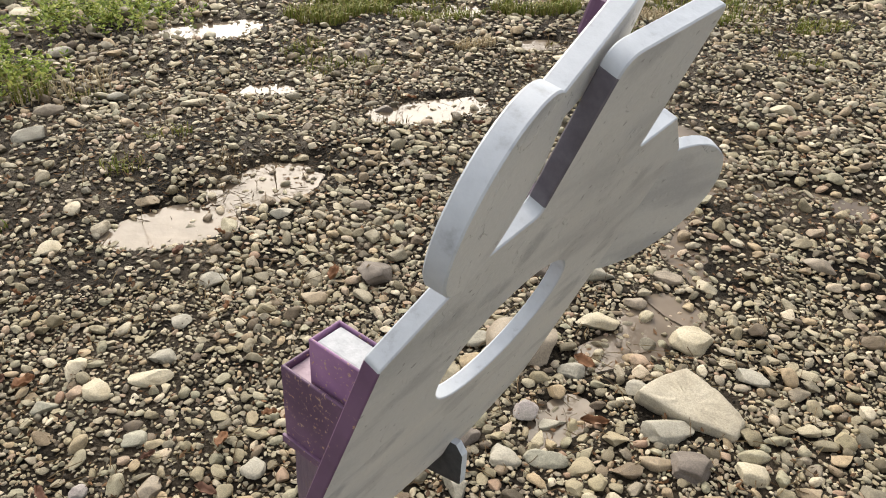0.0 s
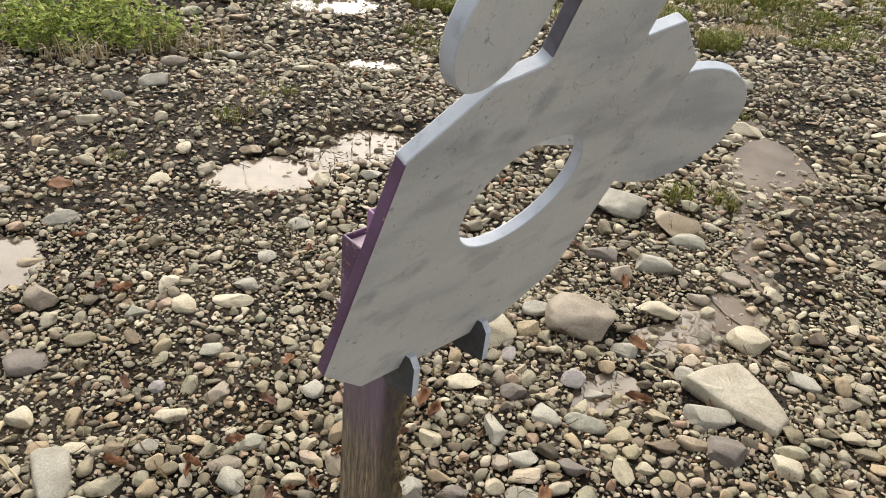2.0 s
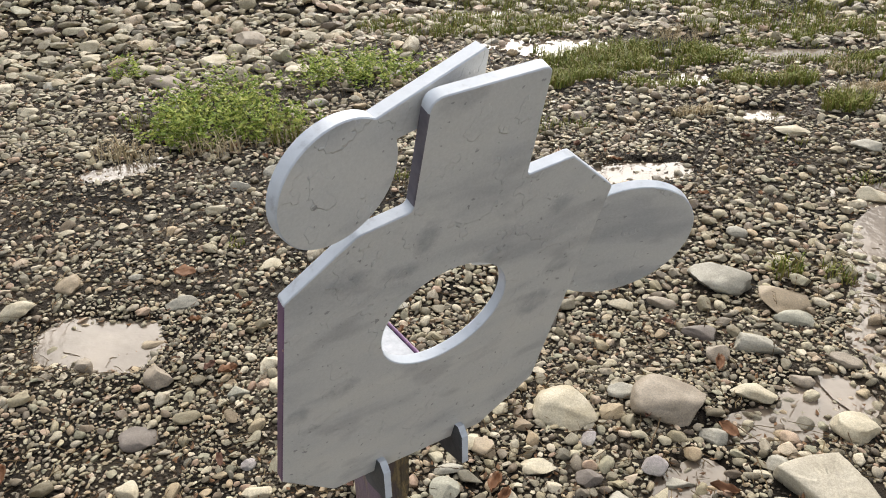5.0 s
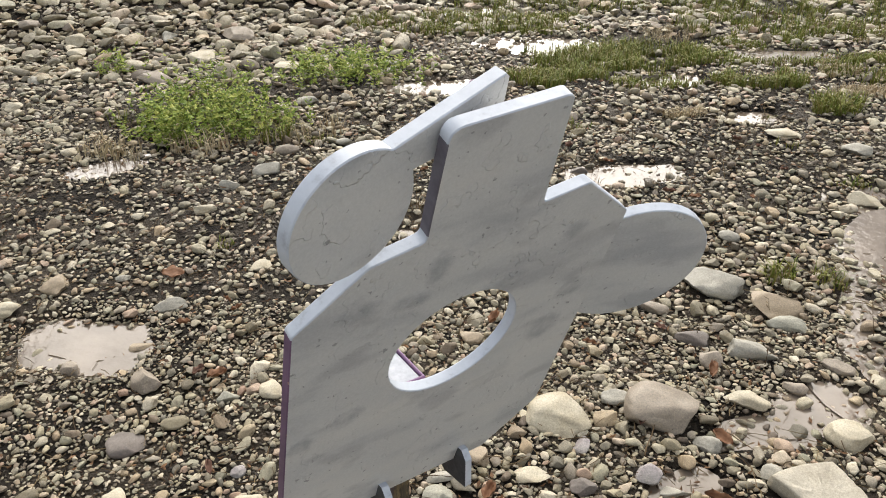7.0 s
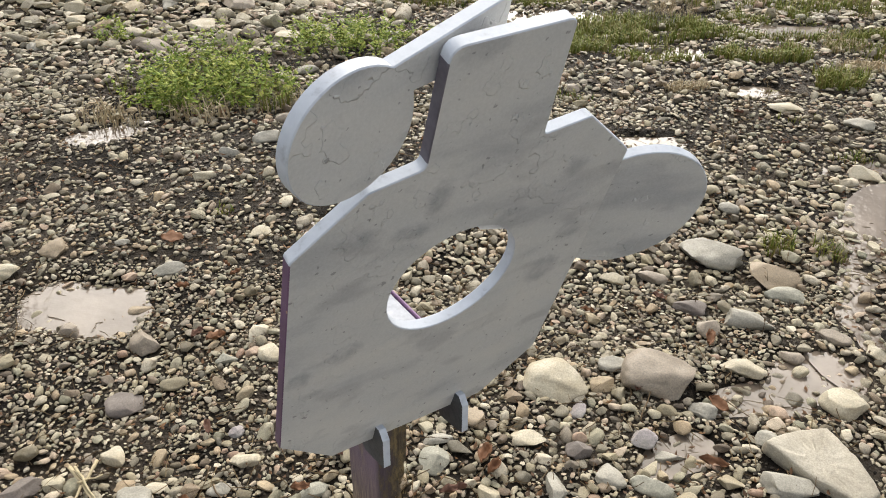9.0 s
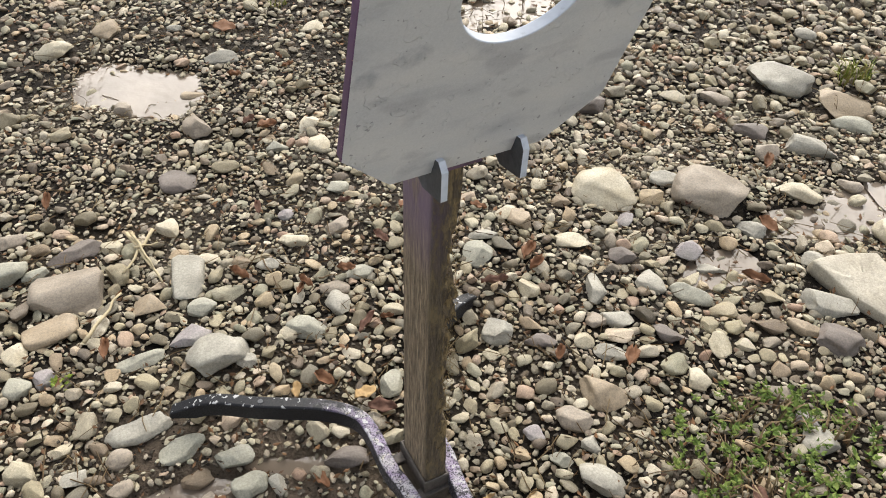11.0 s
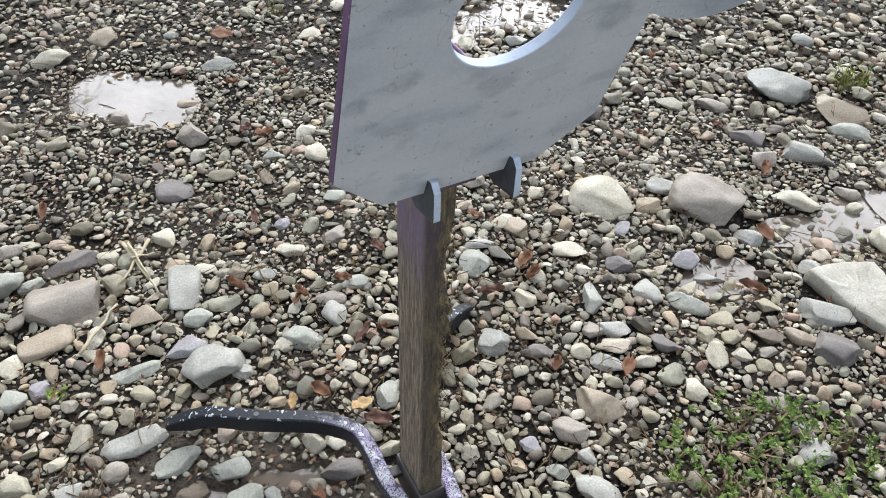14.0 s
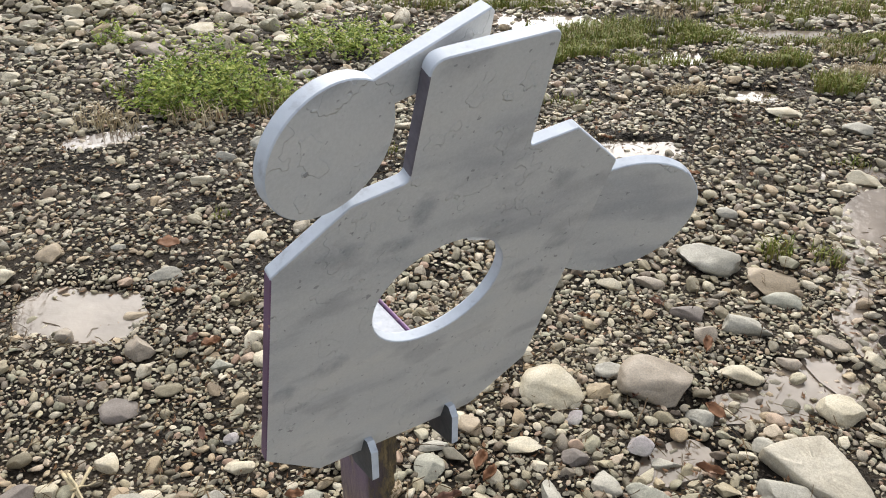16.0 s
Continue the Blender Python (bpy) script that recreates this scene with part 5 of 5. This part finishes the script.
def grass_patch(x, y, a, b, blades, tall, label, mat=None):
    V, F = [], []
    for k in range(blades):
        t, r = rng.uniform(0, math.tau), rng.rand() ** 0.55
        px, py = x + a * r * math.cos(t), y + b * r * math.sin(t)
        if read(TUFTS, px, py) < -0.12:
            continue
        foot = Vector((px, py, ground_z(px, py) - 0.003))
        d = rng.uniform(0, math.tau)
        out = Vector((math.cos(d), math.sin(d), 0))
        h = tall * rng.uniform(0.4, 1.1)
        bend = rng.uniform(0.2, 0.9)
        side = Vector((-out.y, out.x, 0)) * rng.uniform(0.0012, 0.0026) * (1 + tall * 4)
        p1, p2 = foot + out * h * bend * 0.3 + Vector((0, 0, h * 0.6)), foot + out * h * bend + Vector((0, 0, h * (1 - bend * 0.35)))
        i = len(V)
        V += [tuple(foot - side), tuple(foot + side), tuple(p1 + side * 0.8), tuple(p1 - side * 0.8), tuple(p2)]
        F += [(i, i + 1, i + 2, i + 3), (i + 3, i + 2, i + 4)]
    return stuff("grass_patch", V, F, mat or M_GRASS, label)


weed_patch(-1.60, 3.14, 0.20, 0.18, 46, 0.31, 0.034, "bushy green weeds growing behind a muddy puddle", per=11)
weed_patch(-1.41, 3.18, 0.22, 0.21, 60, 0.39, 0.034, "bushy green weeds growing behind a muddy puddle", per=11)
weed_patch(-1.27, 3.29, 0.20, 0.18, 44, 0.36, 0.034, "bushy green weeds growing behind a muddy puddle", per=11)
weed_patch(-1.51, 3.64, 0.24, 0.21, 54, 0.39, 0.034, "bushy green weeds growing behind a muddy puddle", per=11)
weed_patch(-1.68, 3.60, 0.21, 0.18, 40, 0.34, 0.034, "bushy green weeds growing behind a muddy puddle", per=11)
weed_patch(-1.10, 3.20, 0.18, 0.15, 30, 0.31, 0.034, "bushy green weeds growing behind a muddy puddle", per=11)
weed_patch(-0.99, 3.28, 0.14, 0.12, 18, 0.29, 0.034, "bushy green weeds growing behind a muddy puddle", per=11)
weed_patch(-0.97, 4.08, 0.30, 0.24, 50, 0.31, 0.034, "yellow-green weeds between stones on the bank", per=11)
weed_patch(-0.82, 4.35, 0.36, 0.27, 56, 0.26, 0.034, "yellow-green weeds between stones on the bank", per=11)
weed_patch(-0.61, 4.18, 0.33, 0.24, 50, 0.29, 0.034, "yellow-green weeds between stones on the bank", per=11)
weed_patch(-2.41, 4.44, 0.18, 0.15, 22, 0.26, 0.034, "yellow-green weeds between stones on the bank", per=11)
weed_patch(-1.76, 3.33, 0.18, 0.15, 24, 0.26, 0.034, "bushy green weeds growing behind a muddy puddle", per=11)
weed_patch(-1.45, 3.5, 0.5, 0.5, 60, 0.08, 0.03, "low sparse weeds among the stones")
weed_patch(-0.9, 4.6, 0.5, 0.4, 60, 0.08, 0.03, "low sparse weeds among the stones")
weed_patch(0.65, 0.17, 0.23, 0.17, 135, 0.06, 0.014, "low small-leaved green weeds beside the leg", M_WEED_LOW, 10)
weed_patch(0.68, 0.28, 0.1, 0.07, 22, 0.05, 0.013, "low small-leaved green weeds beside the leg", M_WEED_LOW, 10)
weed_patch(-0.78, 0.12, 0.03, 0.02, 5, 0.03, 0.014, "tiny green seedling in the gravel", per=6)
grass_patch(0.68, 0.13, 0.24, 0.17, 460, 0.07, "thin dry grass among low weeds", M_STEM)
grass_patch(0.92, 4.65, 0.65, 0.38, 5200, 0.1, "short mossy green grass round far puddles")
grass_patch(0.48, 4.1, 0.32, 0.22, 1800, 0.09, "short mossy green grass round far puddles")
grass_patch(1.65, 3.95, 0.28, 0.15, 1300, 0.1, "short green grass tuft between puddles")
grass_patch(1.88, 3.5, 0.22, 0.13, 1000, 0.1, "short green grass tuft between puddles")
grass_patch(2.7, 5.5, 1.3, 0.6, 6000, 0.11, "sparse green and brown grass on wet ground")
grass_patch(-0.2, 5.7, 0.9, 0.4, 3400, 0.11, "sparse green and brown grass on wet ground")
grass_patch(1.4, 6.5, 1.8, 0.5, 6000, 0.11, "sparse green and brown grass on wet ground")
grass_patch(3.0, 4.2, 0.8, 0.5, 2600, 0.09, "sparse green and brown grass on wet ground")
grass_patch(1.1, 1.72, 0.07, 0.05, 90, 0.09, "small bright grass tuft beside a stone")
grass_patch(1.27, 1.68, 0.06, 0.05, 60, 0.07, "small grass tuft in mud")
grass_patch(0.42, 3.2, 0.2, 0.1, 160, 0.06, "thin grass between stones")
grass_patch(0.2, 3.55, 0.15, 0.1, 140, 0.07, "thin grass between stones")
grass_patch(-1.90, 3.33, 0.1, 0.06, 120, 0.1, "yellow-green grass tuft beside a muddy puddle")
grass_patch(-1.01, 3.09, 0.09, 0.07, 130, 0.17, "tall grass tuft behind the puddle")
grass_patch(-0.9, 1.9, 0.06, 0.04, 40, 0.04, "small green sprouts in gravel")
grass_patch(-1.6, 2.95, 0.4, 0.15, 420, 0.13, "dry yellow grass at the puddle's edge", M_STRAW)
grass_patch(-1.0, 3.2, 0.35, 0.2, 300, 0.12, "dry yellow grass at the puddle's edge", M_STRAW)
grass_patch(0.2, 0.93, 0.12, 0.1, 90, 0.03, "matted dry grass between stones", M_STEM)
for k in range(34):
    x, y = rng.uniform(0.1, 3.6), rng.uniform(3.2, 6.4)
    a = rng.uniform(0.12, 0.4)
    grass_patch(x, y, a, a * 0.5, int(2600 * a), 0.06, "mossy patch of low grass on wet ground", M_GRASS if k % 4 else M_STRAW)
for k in range(26):
    x, y = rng.uniform(-0.8, 3.2), rng.uniform(2.2, 6.0)
    grass_patch(x, y, 0.1, 0.06, 60, 0.06, "scattered thin grass between stones", M_GRASS if k % 3 else M_STEM)

# leaf litter between the stones
V, F = [], []
for k in range(14000):
    y = -0.4 + 6.2 * rng.rand() ** 1.3
    x = rng.uniform(-0.9 - 0.6 * y, 0.9 + 0.8 * y)
    if y < 1.2 and rng.rand() < 0.4:
        continue
    d = rng.uniform(0, math.tau)
    way = Vector((math.cos(d), math.sin(d), rng.uniform(-0.25, 0.35))).normalized()
    ln = rng.uniform(0.007, 0.02) * (1 + 0.25 * max(0, y))
    leaf_faces(V, F, Vector((x, y, ground_z(x, y) + rng.uniform(0.002, 0.014))), way, way.cross(Vector((0, 0, 1))).normalized(), ln, ln * rng.uniform(0.15, 0.6), ln * rng.uniform(0.02, 0.2))
stuff("leaf_litter", V, F, M_LITTER, "brown bits of dead leaves and bark between stones")

# dead stems and needles lying about
V, F = [], []
for k in range(3600):
    y = -0.3 + 3.8 * rng.rand()
    x = rng.uniform(-0.8 - 0.55 * y, 0.8 + 0.75 * y)
    if read(PATCHES, x * 1.7, y * 1.7) < -0.05 and not (0.0 < x < 0.4 and 0.6 < y < 1.2):
        continue
    d, ln, w = rng.uniform(0, math.tau), rng.uniform(0.02, 0.08), rng.uniform(0.0006, 0.0013)
    a = Vector((x, y, ground_z(x, y) + rng.uniform(0.006, 0.02)))
    e = Vector((math.cos(d), math.sin(d), rng.uniform(-0.12, 0.2)))
    side = Vector((-e.y, e.x, 0)) * w
    b = a + e * ln * 0.55 + side * rng.uniform(-6, 6)
    c = a + e * ln + Vector((0, 0, -0.004))
    up = Vector((0, 0, w * 1.6))
    i = len(V)
    V += [tuple(q) for p in (a, b, c) for q in (p - side, p + side, p + up)]
    for j in (i, i + 3):
        F += [(j, j + 1, j + 4, j + 3), (j + 1, j + 2, j + 5, j + 4), (j + 2, j, j + 3, j + 5)]
stuff("dead_stems", V, F, M_STEM, "thin brown dead stems lying between pebbles")

# dry stalks
V, F = [], []
for k in range(420):
    y = rng.uniform(2.0, 6.5)
    x = rng.uniform(-0.4 * y, 0.62 * y)
    if k < 40:
        x, y = rng.uniform(-0.6, 1.4), rng.uniform(1.2, 2.2)
    h = rng.uniform(0.04, 0.16)
    foot = Vector((x, y, ground_z(x, y)))
    tip = foot + Vector((rng.normal() * 0.03, rng.normal() * 0.03, h))
    i = len(V)
    w = 0.0016
    V += [tuple(foot + Vector((-w, 0, 0))), tuple(foot + Vector((w, 0, 0))), tuple(foot + Vector((0, w, 0))), tuple(tip)]
    F += [(i, i + 1, i + 3), (i + 1, i + 2, i + 3), (i + 2, i, i + 3)]
    for j in range(3):
        s = rng.uniform(0.4, 1)
        d = rng.uniform(0, math.tau)
        way = Vector((math.cos(d), math.sin(d), 0.5)).normalized()
        leaf_faces(V, F, foot.lerp(tip, s), way, way.cross(Vector((0, 0, 1))).normalized(), 0.018, 0.005, 0.001)
stuff("dry_stalks", V, F, M_STEM, "thin brown dead stalks standing between stones")


# ---- fallen leaves, straws and chips ----
def fallen_leaf(x, y, length, mat, label, curl=0.35, width=0.5, up=0.012):
    """A curled dead leaf with a rib and a stalk."""
    bm = bmesh.new()
    n, m = 9, 5
    rows = []
    turn = rng.uniform(0, 360)
    for i in range(n):
        u = i / (n - 1)
        half = length * width / 2 * math.sin(math.pi * min(1, u * 0.93 + 0.05)) ** 0.8
        row = []
        for j in range(m):
            v = j / (m - 1) * 2 - 1
            wob = 1 + 0.12 * math.sin(9 * u + 5 * v)
            z = curl * length * (0.35 * v * v + 0.25 * (u - 0.5) ** 2) + 0.004 * math.sin(14 * u + 3 * v)
            row.append(bm.verts.new(((u - 0.5) * length, v * half * wob, z)))
        rows.append(row)
    for a, b in zip(rows, rows[1:]):
        for j in range(m - 1):
            f = bm.faces.new((a[j], a[j + 1], b[j + 1], b[j]))
            f.smooth = True
    ex = bmesh.ops.extrude_face_region(bm, geom=list(bm.faces))
    bmesh.ops.translate(bm, vec=(0, 0, 0.0008), verts=[v for v in ex["geom"] if isinstance(v, bmesh.types.BMVert)])
    bmesh.ops.recalc_face_normals(bm, faces=bm.faces)
    me = bpy.data.meshes.new("fallen_leaf")
    bm.to_mesh(me)
    bm.free()
    me.materials.append(mat)
    ob = new("fallen_leaf", me)
    ob.matrix_world = pose(x, y, ground_z(x, y) + up, rng.uniform(-14, 14), rng.uniform(-14, 14), turn)
    return tagged(ob, label, "leaf", "fallen leaves")


BROWN, DARK, TAN = "curled brown fallen leaf on the gravel", "dark wet fallen leaf on mud", "pale tan fallen leaf on the gravel"
fallen_leaf(-0.24, 0.21, 0.055, M_FALLEN, BROWN, 0.6, up=0.022)
fallen_leaf(-0.15, 0.19, 0.05, M_FALLEN_TAN, TAN, 0.3, 0.7, up=0.03)
fallen_leaf(-0.11, 0.17, 0.06, M_FALLEN_DARK, DARK, up=0.025)
fallen_leaf(-0.19, 0.0, 0.055, M_FALLEN, BROWN, 0.3, 0.4)
fallen_leaf(-0.17, -0.06, 0.06, M_FALLEN_DARK, DARK, 0.15, 0.6, up=0.006)
fallen_leaf(0.28, -0.13, 0.065, M_FALLEN_TAN, TAN, 0.2, 0.6, up=0.03)
fallen_leaf(0.26, -0.11, 0.08, M_FALLEN, BROWN, 0.3, 0.6, up=0.022)
fallen_leaf(0.33, -0.11, 0.06, M_FALLEN_DARK, DARK, up=0.02)
fallen_leaf(0.58, 0.02, 0.05, M_FALLEN, BROWN, up=0.03)
fallen_leaf(0.54, 0.0, 0.05, M_FALLEN_DARK, DARK, up=0.025)
fallen_leaf(0.59, 0.05, 0.06, M_FALLEN_DARK, DARK, up=0.025)
fallen_leaf(0.51, -0.06, 0.05, M_FALLEN, BROWN, up=0.02)
fallen_leaf(0.66, -0.05, 0.05, M_FALLEN, BROWN, up=0.025)
fallen_leaf(0.57, -0.04, 0.05, M_FALLEN_DARK, DARK, up=0.02)
fallen_leaf(0.23, 0.35, 0.04, M_FALLEN, BROWN, 0.7, up=0.022)
fallen_leaf(-0.51, 0.46, 0.06, M_FALLEN, BROWN, 0.6, 0.35, up=0.024)
fallen_leaf(-0.36, 0.44, 0.04, M_FALLEN, BROWN, 0.6, 0.35, up=0.024)
fallen_leaf(-0.35, -0.08, 0.045, M_FALLEN, BROWN, 0.5, 0.4)
fallen_leaf(-0.56, -0.19, 0.07, M_FALLEN_DARK, DARK, 0.7, 0.4, up=0.02)
fallen_leaf(-0.62, -0.25, 0.045, M_FALLEN, BROWN, 0.6, 0.6, up=0.02)
fallen_leaf(-0.84, 0.01, 0.05, M_FALLEN, BROWN, 0.5, up=0.025)
fallen_leaf(-1.09, 0.64, 0.06, M_FALLEN, BROWN, 0.6, 0.35, up=0.02)
fallen_leaf(0.14, 0.64, 0.06, M_FALLEN, BROWN, 0.7, up=0.025)
fallen_leaf(0.16, 0.6, 0.05, M_FALLEN, BROWN, 0.8, up=0.025)
fallen_leaf(0.68, 0.69, 0.07, M_FALLEN, BROWN, 0.5, 0.35, up=0.015)
fallen_leaf(-0.02, -0.21, 0.065, M_FALLEN, BROWN, up=0.02)
fallen_leaf(-0.71, 0.2, 0.06, M_FALLEN, BROWN, 0.6, 0.35, up=0.025)
fallen_leaf(-0.29, 0.18, 0.04, M_FALLEN_TAN, TAN, up=0.025)
fallen_leaf(0.77, 1.18, 0.07, M_FALLEN, BROWN, 0.6, 0.4, up=0.02)
fallen_leaf(0.0, 0.8, 0.045, M_FALLEN, BROWN, up=0.02)
fallen_leaf(-1.0, 1.66, 0.08, M_FALLEN, "reddish fallen maple leaf on the gravel", 0.2, 0.8, up=0.02)
fallen_leaf(0.12, 0.01, 0.035, M_FALLEN_TAN, "yellow wood chip lying on small stones", 0.05, 0.25, up=0.016)
fallen_leaf(0.2, 0.03, 0.025, M_FALLEN_TAN, "yellow wood chip lying on small stones", 0.05, 0.25, up=0.016)
for k in range(46):
    y = rng.uniform(0.3, 3.2)
    x = rng.uniform(-0.3 - 0.45 * y, 0.5 + 0.45 * y)
    fallen_leaf(x, y, rng.uniform(0.03, 0.065), (M_FALLEN, M_FALLEN_DARK, M_FALLEN)[k % 3], (BROWN, DARK, BROWN)[k % 3], rng.uniform(0.3, 0.8), rng.uniform(0.3, 0.6), up=0.022)


def straw(ax, ay, bx, by, r, mat, label, lift=0.03):
    a, b = Vector((ax, ay, ground_z(ax, ay) + lift)), Vector((bx, by, ground_z(bx, by) + lift * 0.8))
    bm = bmesh.new()
    rows = []
    e = (b - a).normalized()
    s, t = e.cross(Vector((0, 0, 1))).normalized(), Vector((0, 0, 1))
    for k in range(7):
        c = a.lerp(b, k / 6) + Vector((0, 0, 0.004 * noise.noise((ax * 9, k * 0.8, 1)))) + s * 0.006 * noise.noise((k * 0.7, ay * 9, 5))
        w = r * (1 - 0.5 * k / 6)
        rows.append([bm.verts.new(c + s * w * math.cos(q * math.tau / 6) + t * w * math.sin(q * math.tau / 6)) for q in range(6)])
    for p, q in zip(rows, rows[1:]):
        for i in range(6):
            bm.faces.new((p[i], p[(i + 1) % 6], q[(i + 1) % 6], q[i]))
    bm.faces.new(rows[0])
    bm.faces.new(rows[-1])
    bmesh.ops.recalc_face_normals(bm, faces=bm.faces)
    me = bpy.data.meshes.new("straw")
    bm.to_mesh(me)
    bm.free()
    me.shade_smooth()
    me.materials.append(mat)
    return tagged(new("straw", me), label, "straw", "straws and twigs")


PALE = "broken pale straw lying across pebbles"
straw(-0.84, 0.57, -0.68, 0.42, 0.005, M_STRAW, PALE)
straw(-0.78, 0.59, -0.78, 0.43, 0.005, M_STRAW, PALE, 0.035)
straw(-0.82, 0.56, -0.72, 0.46, 0.004, M_STRAW, PALE, 0.04)
straw(-0.79, 0.51, -0.75, 0.55, 0.003, M_STRAW, PALE, 0.04)
straw(-0.76, 0.21, -0.76, 0.37, 0.005, M_STRAW, "pale dry twig lying across pebbles")
straw(-0.46, -0.27, -0.4, -0.2, 0.0025, M_STEM, "thin brown twig lying on mud", 0.015)
for k in range(30):
    y = rng.uniform(-0.1, 2.6)
    x = rng.uniform(-0.3 - 0.45 * y, 0.6 + 0.45 * y)
    d, ln = rng.uniform(0, math.tau), rng.uniform(0.05, 0.16)
    straw(x, y, x + ln * math.cos(d), y + ln * math.sin(d), rng.uniform(0.0012, 0.0022), M_STEM, "thin brown twig lying on gravel", 0.022)

# the stones nearest the stand, one by one
SHAPES = []
for vs, fs in FINE:
    me = bpy.data.meshes.new("stone")
    me.from_pydata(vs.tolist(), [], fs.tolist())
    me.update()
    me.shade_smooth()
    me.set_sharp_from_angle(angle=radians(42))
    me.materials.append(M_STONE)
    SHAPES.append(me)
for x, y, r in NEAR:
    ob = new("stone", SHAPES[rng.randint(len(SHAPES))])
    ob.parent = ground
    c = r * rng.uniform(0.38, 0.72)
    ob.matrix_basis = pose(x, y, ground_z(x, y) + c * 0.55, rng.normal() * 12, rng.normal() * 12, rng.uniform(0, 360)) @ Matrix.Diagonal((r * rng.uniform(1.05, 1.35), r * rng.uniform(0.75, 1.0), c, 1))
